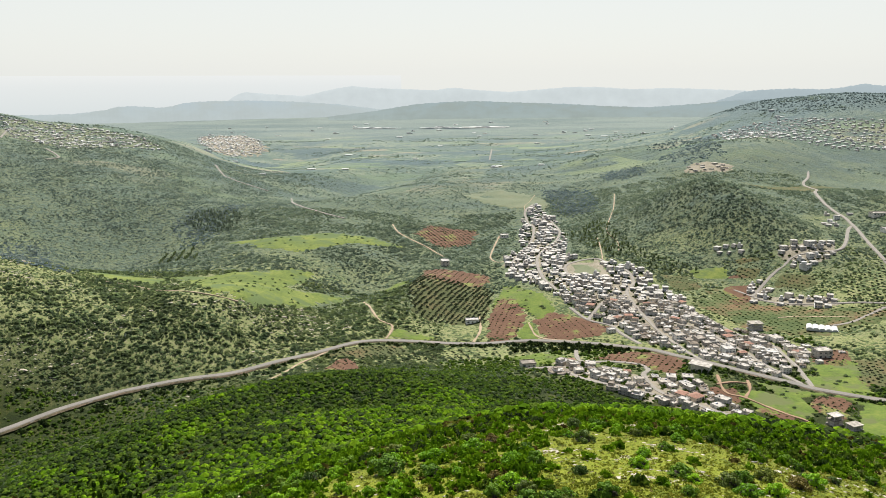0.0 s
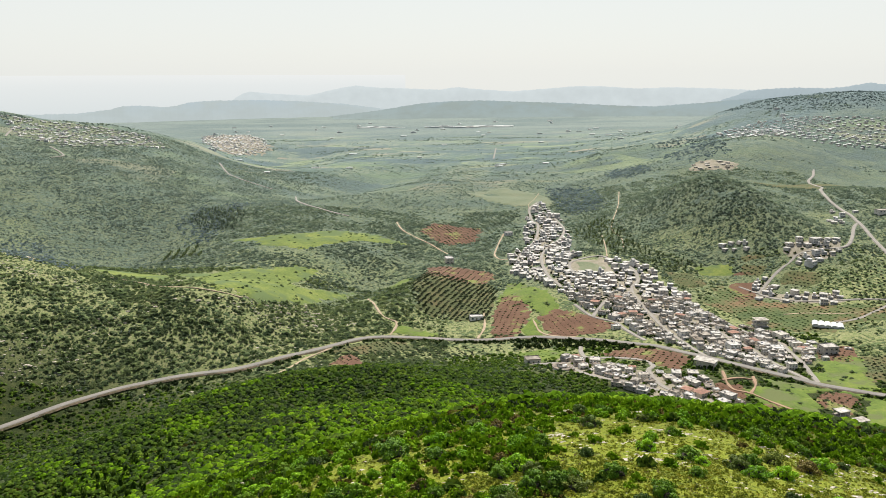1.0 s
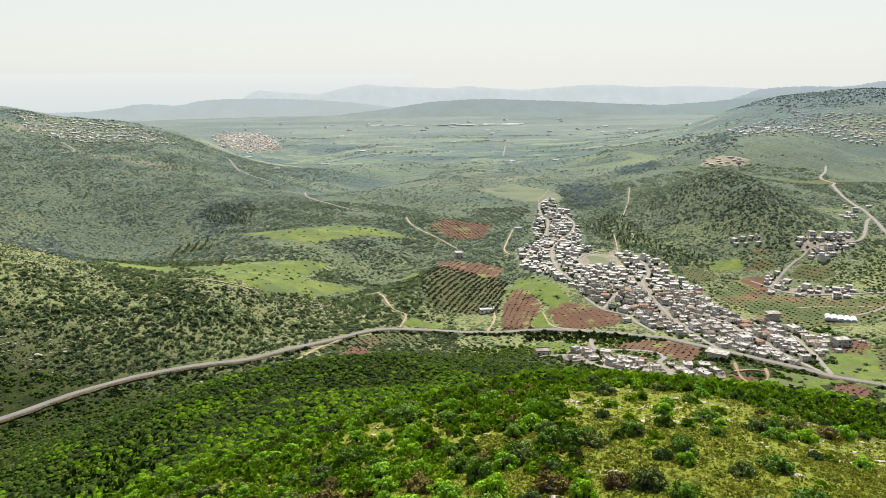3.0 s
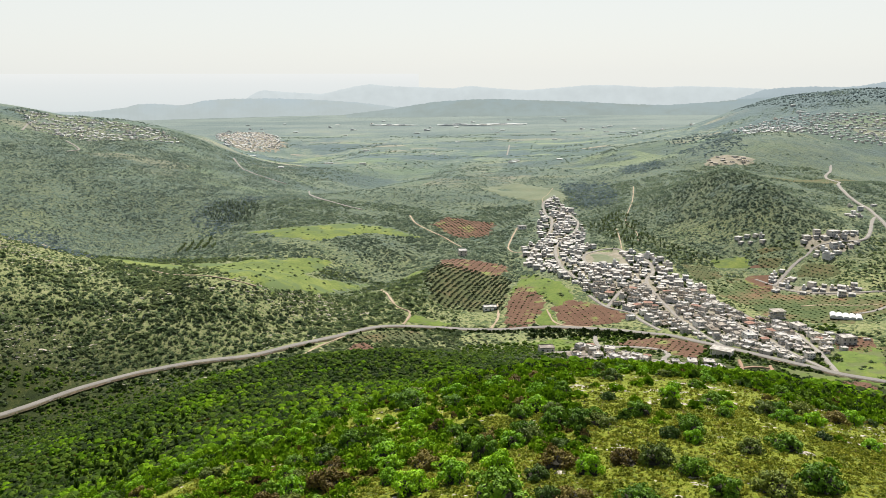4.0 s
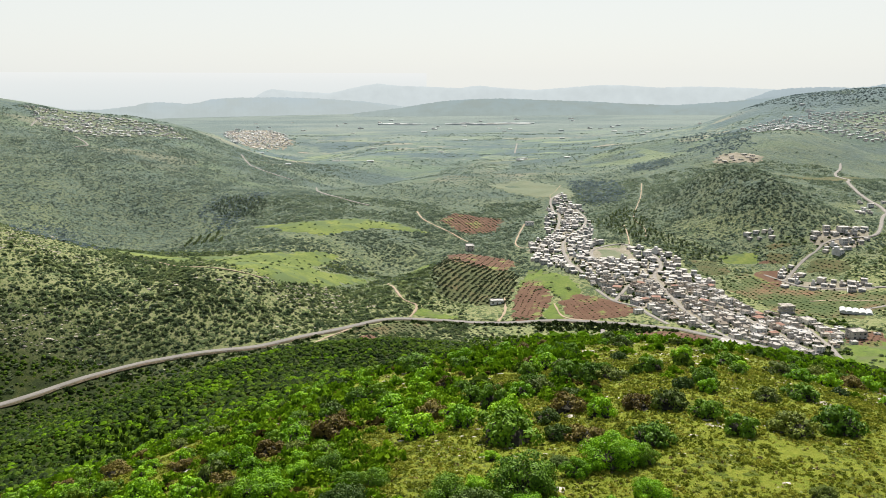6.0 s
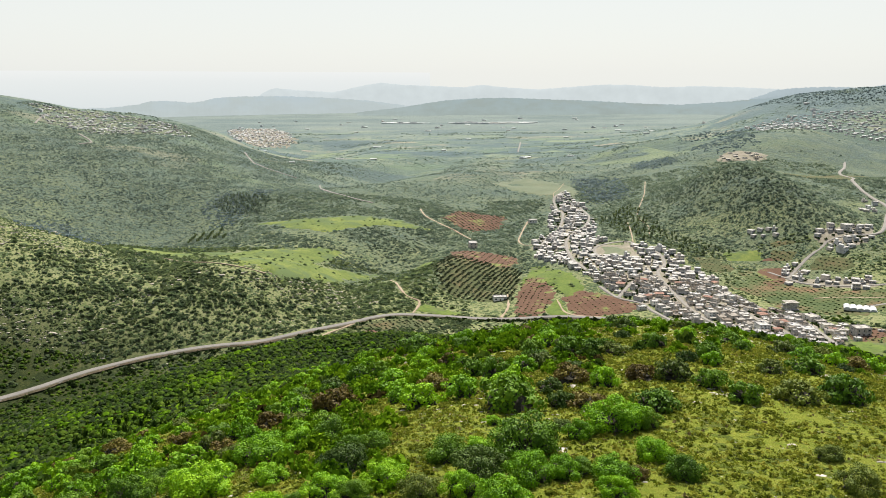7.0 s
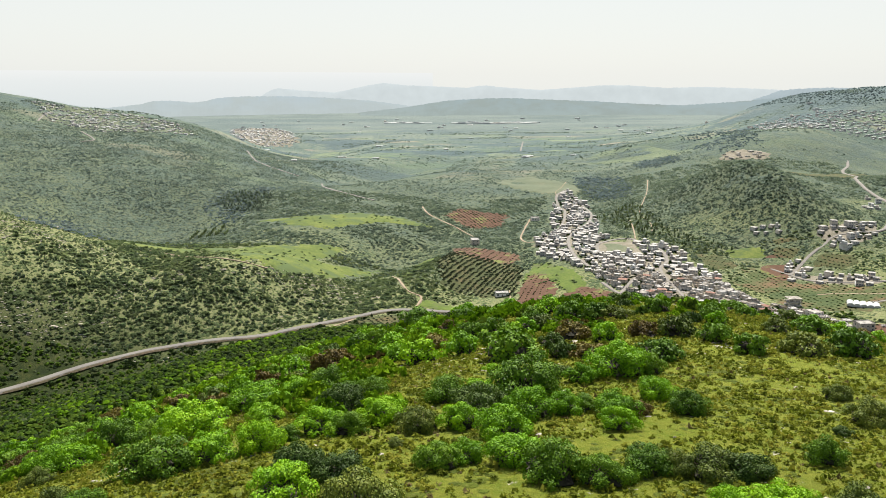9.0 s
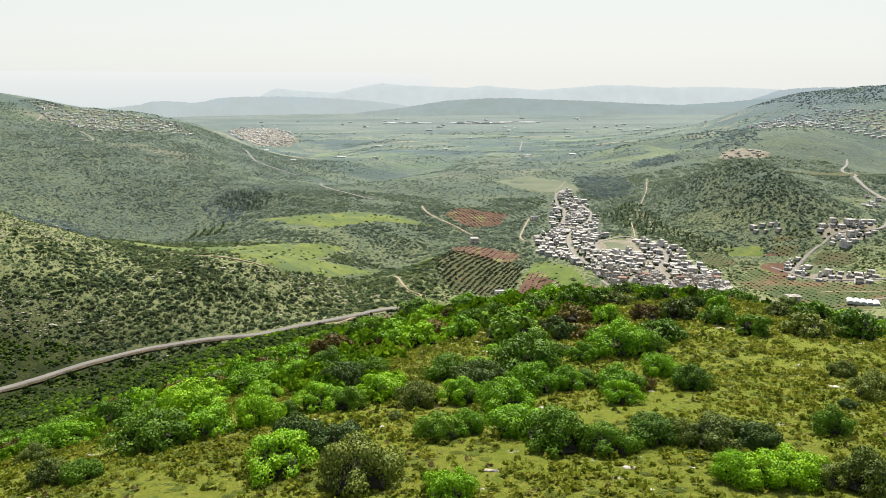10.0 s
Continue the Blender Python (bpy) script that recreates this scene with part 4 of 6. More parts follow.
def hall():
    """An open shed with a pale flat roof on posts."""
    ob = thing("roadside_hall", "pale flat-roofed hall beside the main road", "hall", "", pose(203, 588, float(height(203, 588)) + 0.5, 0, 0, -35))
    bm = bmesh.new()
    box(bm, 0, 0, 0, 17, 11, 0.5)
    part("roof", bm, M["roof_pale"], ob, "white roof", pose(0, 0, 4.6))
    bm = bmesh.new()
    box(bm, 0, 2, -2, 15, 6, 6.6)
    part("wall", bm, M["wall_white"], ob)
    for x in (-7.5, -2.5, 2.5, 7.5):
        bm = bmesh.new()
        box(bm, 0, 0, -2, 0.4, 0.4, 6.6)
        part("post", bm, M["wall_grey"], ob, "", pose(x, -4.8, 0))
    return ob


hall()


def reservoir():
    ob = thing("water_reservoir", "round pale concrete water reservoir", "reservoir", "", pose(91, 590, float(height(91, 590)) + 0.3))
    bm = bmesh.new()
    tube(bm, 0, 0, -3, 8, 5.2, 36)
    part("basin", bm, M["wall_white"], ob)
    bm = bmesh.new()
    tube(bm, 0, 0, 0, 8.4, 0.35, 36)
    part("lid", bm, M["roof_pale"], ob, "", pose(0, 0, 2.2))
    bm = bmesh.new()
    box(bm, 3, 2, 0, 1.2, 1.2, 0.6)
    part("hatch", bm, M["steel"], ob, "", pose(0, 0, 2.55))
    return ob


reservoir()
for label, x, y, w, d, fl, wall in (
    ("small white farmhouse among the olive rows", 29, 768, 13, 8, 1, M["wall_white"]),
    ("pinkish farmhouse at the edge of the grove", 2, 1004, 10, 14, 2, M["wall_stone"]),
    ("farmhouse beside the dirt track", 92, 1172, 12, 9, 1, M["wall_white"]),
    ("lone grey farmhouse on the green field", 318, 628, 13, 10, 2, M["wall_grey"]),
    ("small white house near the lower grove", 70, 618, 12, 9, 1, M["wall_white"]),
    ("farm shed beside the valley track", -136, 590, 9, 6, 1, M["wall_grey"]),
    ("white house beyond the eastern road", 545, 950, 14, 10, 1, M["wall_white"]),
    ("white barn beyond the eastern road", 565, 1010, 22, 10, 1, M["wall_white"]),
):
    ob = house(label, w, d, fl, wall, M["roof_pale"], name="farmhouse", group="farmhouses")
    ob.matrix_basis = pose(x, y, float(height(x, y)) + 0.4, 0, 0, 8)
    mark([x], [y], 8)


def shell(x, y, w, d, floors, turn):
    """A building still going up: slabs on columns, with some walls filled in."""
    ob = thing("unfinished_building", "unfinished grey concrete building with open storeys", "building", "", pose(x, y, float(height(x, y)) + 0.6, 0, 0, turn))
    for k in range(floors + 1):
        bm = bmesh.new()
        box(bm, 0, 0, 0, w + 0.8, d + 0.8, 0.35 if k else 3.0)
        part("slab", bm, M["roof_pale"], ob, "", pose(0, 0, k * 3.1 - (0 if k else 2.7)))
        if k == floors:
            break
        for a in (-0.47, 0, 0.47):
            for b in (-0.46, 0.46):
                bm = bmesh.new()
                box(bm, 0, 0, 0, 0.4, 0.4, 2.76)
                part("column", bm, M["wall_grey"], ob, "", pose(a * w, b * d, k * 3.1 + 0.35))
        bm = bmesh.new()
        box(bm, 0, 0, 0, w * (0.55 if k else 0.86), d * 0.8, 2.75)
        part("wall", bm, M["wall_grey"], ob, "bare block wall", pose(w * (0.14 if k else 0), 0, k * 3.1 + 0.35))
    mark([x], [y], 9)


shell(256, 479, 8, 6, 2, 20)
shell(263, 468, 8, 6, 1, 20)
shell(296, 716, 12, 9, 2, 5)

# ---- plants ----
M.update({
    "leaf_bright": leafy("bright_oak_leaves", (0.05, 0.13, 0.003), (0.15, 0.32, 0.005), (0.28, 0.47, 0.008), 0.18),
    "leaf_green": leafy("green_oak_leaves", (0.03, 0.075, 0.005), (0.09, 0.185, 0.008), (0.17, 0.285, 0.013), 0.14),
    "leaf_dark": leafy("dark_mastic_leaves", (0.022, 0.05, 0.009), (0.055, 0.1, 0.014), (0.1, 0.15, 0.022), 0.12),
    "leaf_olive": leafy("olive_green_leaves", (0.035, 0.06, 0.01), (0.095, 0.135, 0.018), (0.18, 0.21, 0.028), 0.14),
    "leaf_red": leafy("reddish_brown_leaves", (0.055, 0.04, 0.01), (0.115, 0.085, 0.017), (0.17, 0.15, 0.024), 0.14),
    "scrub_bright": leafy("bright_scrub", (0.055, 0.13, 0.005), (0.13, 0.26, 0.008), (0.22, 0.37, 0.013), 0.25, 0.3, 0.0, False),
    "scrub_green": leafy("green_scrub", (0.026, 0.058, 0.008), (0.066, 0.122, 0.013), (0.13, 0.2, 0.02), 0.25, 0.3, 0.02, False),
    "scrub_dark": leafy("dark_scrub", (0.018, 0.034, 0.01), (0.036, 0.062, 0.016), (0.07, 0.1, 0.025), 0.25, 0.2, 0.03, False),
    "scrub_olive": leafy("olive_trees", (0.04, 0.055, 0.025), (0.065, 0.085, 0.04), (0.1, 0.12, 0.06), 0.2, 0.2, 0.1, False),
    "scrub_brown": leafy("brown_scrub", (0.045, 0.038, 0.012), (0.1, 0.08, 0.02), (0.15, 0.14, 0.03), 0.3, 0.3, 0.0, False),
    # farther scrub: paler, bluer leaves, more sheen and translucency, painting haze
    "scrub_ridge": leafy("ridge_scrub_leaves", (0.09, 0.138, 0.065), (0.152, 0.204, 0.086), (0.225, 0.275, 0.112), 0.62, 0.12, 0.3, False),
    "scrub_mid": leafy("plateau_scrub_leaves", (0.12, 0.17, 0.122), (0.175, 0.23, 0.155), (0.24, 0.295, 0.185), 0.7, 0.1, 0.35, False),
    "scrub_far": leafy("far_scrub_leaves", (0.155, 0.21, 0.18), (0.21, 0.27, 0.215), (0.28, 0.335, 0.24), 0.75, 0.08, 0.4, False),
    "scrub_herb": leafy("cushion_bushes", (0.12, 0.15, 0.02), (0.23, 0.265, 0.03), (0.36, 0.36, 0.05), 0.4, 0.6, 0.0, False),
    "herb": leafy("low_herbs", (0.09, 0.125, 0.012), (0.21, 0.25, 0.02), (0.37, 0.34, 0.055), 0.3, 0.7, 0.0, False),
    # haze painted into the far woods: pale blue leaves, full sheen
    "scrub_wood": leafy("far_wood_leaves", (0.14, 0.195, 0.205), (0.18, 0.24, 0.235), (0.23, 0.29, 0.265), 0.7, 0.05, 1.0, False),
    "dry": leafy("dry_stalks", (0.12, 0.1, 0.03), (0.2, 0.16, 0.06), (0.3, 0.25, 0.11), 0.3, 0.7, 0.0, False),
    # near-black heart of the crowns, shade put into the colour
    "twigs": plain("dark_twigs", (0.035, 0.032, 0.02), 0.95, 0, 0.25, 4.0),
    "bark": plain("grey_bark", (0.13, 0.1, 0.075), 0.95, 0, 0.25, 4.0),
    "rock": plain("pale_limestone", (0.41, 0.375, 0.32), 0.9, 0, 0.4, 2.5, 0, 0.2),
})


def leaf_template(g, count, size, lobes, flat=0.85, low=0.12, corners=4):
    """Leaf clumps on a crown of several lobes, radius about 1, standing on z = 0."""
    cs = []
    for k in range(lobes):
        if lobes == 1:
            cs.append((0.0, 0.0, 0.55 * flat, 0.85))
            continue
        a = k * 2.4 + g.uniform(-0.4, 0.4)
        q = math.sqrt((k + 0.3) / lobes) * 0.72 * g.uniform(0.85, 1.1)
        cs.append((q * math.cos(a), q * math.sin(a), flat * (0.24 + 0.52 * max(0.0, 1 - (q / 0.75) ** 2) * g.uniform(0.85, 1.15)), g.uniform(0.8, 1.2) * (0.62 / math.sqrt(lobes) + 0.14)))
    v = []
    for i in range(count):
        cx, cy, cz, cr = cs[i % lobes]
        d = g.normal(size=3)
        d[2] = abs(d[2]) * 0.9 - 0.25
        d /= np.linalg.norm(d)
        p = np.array((cx, cy, cz)) + d * cr * (g.uniform(0.8, 1.08) if i % 4 else g.uniform(0.3, 0.7)) * np.array((1, 1, 0.85))
        p[2] = max(p[2], low)
        n = d + g.normal(size=3) * 0.45
        n /= np.linalg.norm(n)
        u = np.cross(n, g.normal(size=3))
        u /= np.linalg.norm(u)
        w = np.cross(n, u)
        s = size * g.uniform(0.6, 1.35) * (1.0 if i % 4 or count < 40 else 1.35)
        bend = n * s * 0.25
        if corners == 3:
            v.append([p - u * s * 0.6 - w * s * 0.4 - bend, p + u * s * 0.6 - w * s * 0.35 - bend, p + w * s * 0.65])
            continue
        v.append([p - u * s * 0.5 - w * s * 0.1 - bend, p - w * s * 0.55, p + u * s * 0.55 + w * s * 0.12 - bend, p + w * s * 0.5])
    return np.array(v)


def fast_mesh(name, quads, mats, index=None):
    """A mesh from an array of loose quads."""
    q = np.asarray(quads, np.float32)
    k = q.shape[1]
    me = bpy.data.meshes.new(name)
    n = len(q)
    me.vertices.add(k * n)
    me.vertices.foreach_set("co", q.ravel())
    me.loops.add(k * n)
    me.loops.foreach_set("vertex_index", np.arange(k * n, dtype=np.int32))
    me.polygons.add(n)
    me.polygons.foreach_set("loop_start", np.arange(0, k * n, k, dtype=np.int32))
    for m in mats if isinstance(mats, (list, tuple)) else (mats,):
        me.materials.append(m)
    if index is not None:
        me.polygons.foreach_set("material_index", np.asarray(index, np.int32))
    me.update(calc_edges=True)
    return me


def planted(name, x, y, size, tall, templates, material, label, category="shrubs", sink=0.15, g=None):
    """Many alike plants in one object: each a turned, sized copy of a template."""
    g = g or np.random.default_rng(len(x) + 5)
    z = height(x, y)
    out = []
    which = g.integers(0, len(templates), len(x))
    for k, t in enumerate(templates):
        ids = np.nonzero(which == k)[0]
        if not len(ids):
            continue
        a = g.uniform(0, 2 * np.pi, len(ids))
        c, s = np.cos(a)[:, None, None], np.sin(a)[:, None, None]
        r = size[ids][:, None, None] * 0.5
        h = tall[ids][:, None, None] * 0.5
        px = (t[None, ..., 0] * c - t[None, ..., 1] * s) * r + x[ids][:, None, None]
        py = (t[None, ..., 0] * s + t[None, ..., 1] * c) * r + y[ids][:, None, None]
        pz = t[None, ..., 2] * h + (z[ids] - sink * size[ids])[:, None, None]
        out.append(np.stack([px, py, pz], -1).reshape(-1, t.shape[1], 3))
    return tagged(new(name, fast_mesh(name, np.concatenate(out), material)), label, category, "", "stuff")


gt = np.random.default_rng(31)
FINE = [leaf_template(gt, 46, 0.4, 5) for _ in range(6)]
MIDDLE = [leaf_template(gt, 22, 0.66, 4) for _ in range(6)]
COARSE = [leaf_template(gt, 10, 1.3, 1, corners=3) for _ in range(8)]
TUFT = [leaf_template(gt, 6, 1.3, 1, corners=3) for _ in range(8)]
BLADE = [leaf_template(gt, 6, 0.8, 1, corners=3) for _ in range(10)]
CUSHION = [leaf_template(gt, 20, 0.5, 2, 1.1, corners=3) for _ in range(10)]
NEARFINE = [leaf_template(gt, 170, 0.21, 6) for _ in range(5)]
MIDTRI = [leaf_template(gt, 20, 0.9, 3, corners=3) for _ in range(6)]


def dome_template(g, leaves, seg=6):
    """A small bush: a lumpy closed crown of loose facets with leaf clumps standing out of it."""
    rings = []
    for r, z in ((0.75, 0.0), (1.0, 0.4), (0.68, 0.85)):
        a0 = g.uniform(0, 6)
        rings.append([np.array((r * q * math.cos(a0 + k * 2 * math.pi / seg), r * q * math.sin(a0 + k * 2 * math.pi / seg), z * g.uniform(0.85, 1.2))) for k, q in enumerate(g.uniform(0.72, 1.2, seg))])
    top = np.array((g.uniform(-0.15, 0.15), g.uniform(-0.15, 0.15), 1.2))
    v = []
    for a, b in zip(rings, rings[1:]):
        for k in range(seg):
            j = (k + 1) % seg
            v += [[a[k], a[j], b[k]], [a[j], b[j], b[k]]]
    v += [[rings[2][k], rings[2][(k + 1) % seg], top] for k in range(seg)]
    return np.concatenate([np.array(v), leaf_template(g, leaves, 0.42, 3, 0.95, corners=3)])


DOME = [dome_template(gt, 12) for _ in range(12)]
SPIRE = [leaf_template(gt, 22, 0.85, 1, 1.6) * np.array((0.55, 0.55, 1.6)) for _ in range(4)]


def wide_noise(x, y, s, k=0.0):
    return np.sin(x / s + 1.7 * np.sin(y / s * 0.8 + k)) * np.sin(y / s * 1.1 + 1.3 * np.sin(x / s * 0.7 + 2 * k))


def sown(n, xr, yr, seed, keep=None, gap=0.0):
    """Places within the camera's view, clear of roads, fields and houses: at random, or about a gap apart."""
    g = np.random.default_rng(seed)
    if gap:
        x, y = np.meshgrid(np.arange(*xr, gap), np.arange(*yr, gap))
        x = x + gap * 0.5 * (np.round(y / gap) % 2)
        x, y = (v.ravel() + g.uniform(-0.36, 0.36, v.size) * gap for v in (x, y))
    else:
        x, y = g.uniform(*xr, n), g.uniform(*yr, n)
    ok = (np.abs(x) < 0.64 * y + 25) & ~is_taken(x, y)
    if keep is not None:
        ok &= keep(x, y, g)
    return x[ok], y[ok], g


# big trees of the near hill: place of the stem and width of the crown
def crown_mesh(name, g, mat, count, size, lobes, flat):
    """A crown of many leafy lobes round a dark heart that paints inner shade; half width 1, height about flat."""
    mid = []
    for k in range(lobes):
        z = (k + 0.5) / lobes
        a = k * 2.39996 + g.uniform(-0.5, 0.5)
        q = math.sqrt(max(0.0, 1 - z * z)) * g.uniform(0.4, 0.88) * (0.85 if z < 0.2 else 1)
        mid.append((q * math.cos(a), q * math.sin(a), flat * (0.2 + 0.56 * z * g.uniform(0.75, 1.25)), g.uniform(0.17, 0.37)))
    mid = np.array(mid)
    which = g.choice(lobes, count, p=mid[:, 3] ** 2 / (mid[:, 3] ** 2).sum())
    d = g.normal(size=(count, 3)) + 0.55 * mid[which, :3] / (np.linalg.norm(mid[which, :3], axis=1)[:, None] + 1e-6) + np.array((0, 0, 0.25))
    d /= np.linalg.norm(d, axis=1)[:, None]
    dense = g.uniform(0, 1, count)[:, None]
    at = mid[which, :3] + d * mid[which, 3:] * np.where(dense < 0.75, 0.86 + 0.26 * g.random((count, 1)), 0.4 + 0.4 * g.random((count, 1))) * np.array((1, 1, 0.8))
    at[:, 2] = np.maximum(at[:, 2], flat * (0.1 + 0.2 * g.random(count)))
    nrm = d + g.normal(size=(count, 3)) * 0.32
    nrm /= np.linalg.norm(nrm, axis=1)[:, None]
    u = np.cross(nrm, g.normal(size=(count, 3)))
    u /= np.linalg.norm(u, axis=1)[:, None]
    w = np.cross(nrm, u)
    s = size * g.uniform(0.55, 1.4, (count, 1))
    bend = nrm * s * 0.22
    leaves = np.stack([at - u * s * 0.42 - bend, at - w * s * 0.6, at + u * s * 0.42 - bend, at + w * s * 0.6], 1)
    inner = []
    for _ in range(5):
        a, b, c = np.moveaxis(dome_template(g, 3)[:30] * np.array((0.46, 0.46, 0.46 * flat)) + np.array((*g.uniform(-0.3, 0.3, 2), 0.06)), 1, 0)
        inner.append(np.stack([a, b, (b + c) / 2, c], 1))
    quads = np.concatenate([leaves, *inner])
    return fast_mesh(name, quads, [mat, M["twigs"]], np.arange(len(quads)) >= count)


def trunk_mesh(g, stems=3):
    """Short stems that lean apart and taper, with two limbs each."""
    bm = bmesh.new()
    for k in range(stems):
        a = k * 2 * math.pi / stems + g.uniform(0, 0.8)
        lean = g.uniform(0.15, 0.45)
        for (x0, z0, r0), (x1, z1, r1), turn in (((0.05, -0.1, 0.06), (lean * 0.6, 0.45, 0.04), 0), ((lean * 0.6, 0.45, 0.04), (lean + 0.15, 0.85, 0.018), 0.5), ((lean * 0.6, 0.45, 0.035), (lean * 0.8, 0.95, 0.015), -0.6)):
            ring = []
            for x, z, r in ((x0, z0, r0), (x1, z1, r1)):
                aa = a + (turn if z > 0.5 else 0)
                ring.append([bm.verts.new((x * math.cos(aa) + r * math.cos(q), x * math.sin(aa) + r * math.sin(q), z)) for q in np.linspace(0, 2 * math.pi, 6, endpoint=False)])
            for i in range(6):
                bm.faces.new((ring[0][i], ring[0][(i + 1) % 6], ring[1][(i + 1) % 6], ring[1][i]))
    return finished("trunk", bm, M["bark"])


KINDS = {
    "bright": ("leaf_bright", "bright green broadleaf bush with a rounded crown", 1.0, 7),
    "green": ("leaf_green", "mid-green evergreen oak bush on the grassy slope", 0.98, 6),
    "olive": ("leaf_olive", "olive-green bush with a loose uneven crown", 0.92, 6),
    "dark": ("leaf_dark", "dark green mastic bush, low and spreading", 0.74, 6),
    "red": ("leaf_red", "reddish-brown bush with sparse new leaves", 0.8, 5),
}
TREES = {}
for kind, (mat, label, flat, lobes) in KINDS.items():
    for v in range(3):
        g = np.random.default_rng(100 + v + 10 * len(kind))
        ob = thing("tree" if kind in ("bright", "green") else "bush", label, "tree" if kind in ("bright", "green") else "bush", "bushes on the near hill")
        part("trunk", trunk_mesh(g), None, ob, "", Matrix.Diagonal((1, 1, 0.72 * flat, 1)))
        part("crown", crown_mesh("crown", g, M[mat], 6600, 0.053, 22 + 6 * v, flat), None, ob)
        TREES[kind, v] = ob
        far = thing(ob.name.split(".")[0], label, ob["category"], "bushes on the near hill")
        part("trunk", trunk_mesh(g), None, far, "", Matrix.Diagonal((1, 1, 0.72 * flat, 1)))
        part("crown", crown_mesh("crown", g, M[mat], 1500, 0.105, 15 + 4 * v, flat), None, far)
        TREES[kind, v + 3] = far
used = set()
stems = []


def plant_tree(kind, x, y, width, n):
    r = width / 2 * 1.3
    key = (kind, n % 3 + (3 if y > 80 else 0))
    m = pose(x, y, float(height(x, y)) - 0.08 * r, 0, 0, (n * 77) % 360) @ Matrix.Diagonal((r * (0.86 + 0.07 * (n % 5)), r * (1.12 - 0.08 * ((n * 3) % 4)), r * (0.9 + 0.3 * ((n * 7) % 5) / 5), 1))
    if key in used:
        copy_thing(TREES[key], m @ unscaled(TREES[key]))
    else:
        TREES[key].matrix_basis = m
        used.add(key)
    stems.append((x, y, width))


BRIGHT = [(-12.3, 43.0, 4.0), (-2.2, 37.5, 2.7), (12.9, 40.7, 2.2), (14.5, 40.8, 2.7), (16.3, 41.1, 2.6), (-1.3, 49.5, 2.5), (-1.7, 57.6, 3.1), (1.1, 54.3, 3.5), (1.8, 48.8, 3.1), (9.8, 56.5, 2.5), (-0.3, 67.6, 2.9), (3.6, 60.5, 3.6), (6.4, 61.2, 2.6), (10.4, 60.0, 3.4), (13.1, 73.5, 4.6), (1.2, 76.8, 1.7), (-19.9, 52.8, 3.4), (-16.7, 54.4, 3.1), (-12.9, 58.3, 3.4), (-8.1, 60.7, 3.1), (-32.9, 57.9, 3.6), (-75.1, 116.6, 5.9), (-41.5, 80.9, 4.2), (-22.2, 74.9, 4.6), (-19.3, 79.6, 3.0), (-7.2, 91.5, 5.4), (14.6, 65.0, 3.0), (9.1, 71.1, 2.5), (-12.1, 110.3, 4.6), (-2.1, 93.1, 4.1), (6.3, 106.5, 4.4), (-27.6, 66.4, 3.4), (-41.3, 88.3, 4.4)]
GREEN = [(-3.3, 48.3, 2.8), (4.0, 45.8, 3.5), (9.9, 47.1, 3.2), (6.8, 45.1, 2.7), (21.7, 49.2, 2.3), (-3.1, 66.6, 3.6), (3.9, 67.5, 5.2), (8.2, 61.7, 2.3), (16.0, 60.4, 3.1), (16.0, 74.2, 2.9), (18.6, 80.1, 4.0), (3.2, 83.6, 5.8), (28.7, 83.1, 4.2), (41.2, 86.7, 5.3), (27.0, 89.1, 3.4), (-22.9, 51.1, 4.3), (-10.3, 57.3, 2.4), (-10.5, 72.5, 3.0), (13.5, 114.4, 4.7), (17.6, 114.1, 4.0), (32.3, 108.3, 4.1), (26.6, 117.5, 3.7), (-15.0, 56.8, 1.9), (-11.5, 149.0, 6.6), (2.3, 102.7, 4.5), (43.5, 102.1, 4.0), (-24.9, 44.6, 2.0)]
OLIVE = [(17.8, 40.8, 2.1), (19.7, 40.5, 3.3), (11.8, 47.0, 2.2), (13.8, 46.7, 3.1), (35.1, 84.7, 4.1), (29.9, 65.1, 2.5), (-5.1, 57.1, 3.1), (23.6, 93.3, 4.1), (19.8, 112.7, 3.7), (-7.2, 40.3, 4.1), (-33.4, 54.0, 2.3), (8.8, 107.9, 4.0), (29.0, 58.2, 2.8), (37.5, 98.9, 3.4), (-27.0, 45.1, 2.4), (-6.4, 53.1, 1.2)]
DARK = [(15.9, 46.3, 2.8), (-12.2, 48.2, 3.4), (-9.3, 47.0, 3.0), (-0.5, 62.5, 4.1), (7.9, 73.9, 2.1), (8.8, 82.3, 3.3), (-12.2, 65.8, 3.9), (-13.4, 67.2, 2.9), (25.6, 55.0, 1.1), (12.7, 102.6, 3.3), (28.5, 104.7, 3.2), (8.4, 89.9, 2.9)]
RED = [(11.7, 81.5, 3.3), (-19.5, 100.5, 5.0), (-28.1, 98.2, 4.4), (19.6, 93.5, 3.6), (12.3, 60.5, 1.7), (-29.6, 84.6, 4.0)]
n = 0
for kind, rows in (("bright", BRIGHT), ("green", GREEN), ("olive", OLIVE), ("dark", DARK), ("red", RED)):
    for x, y, w in rows:
        plant_tree(kind, x, y, w, n)
        n += 1


def open_grass(x, y):
    """The grassy shoulder of the near hill, where bushes stand apart."""
    return (x > 12 + 0.1 * (y - 60)) & (y < 165)


gb = np.random.default_rng(41)
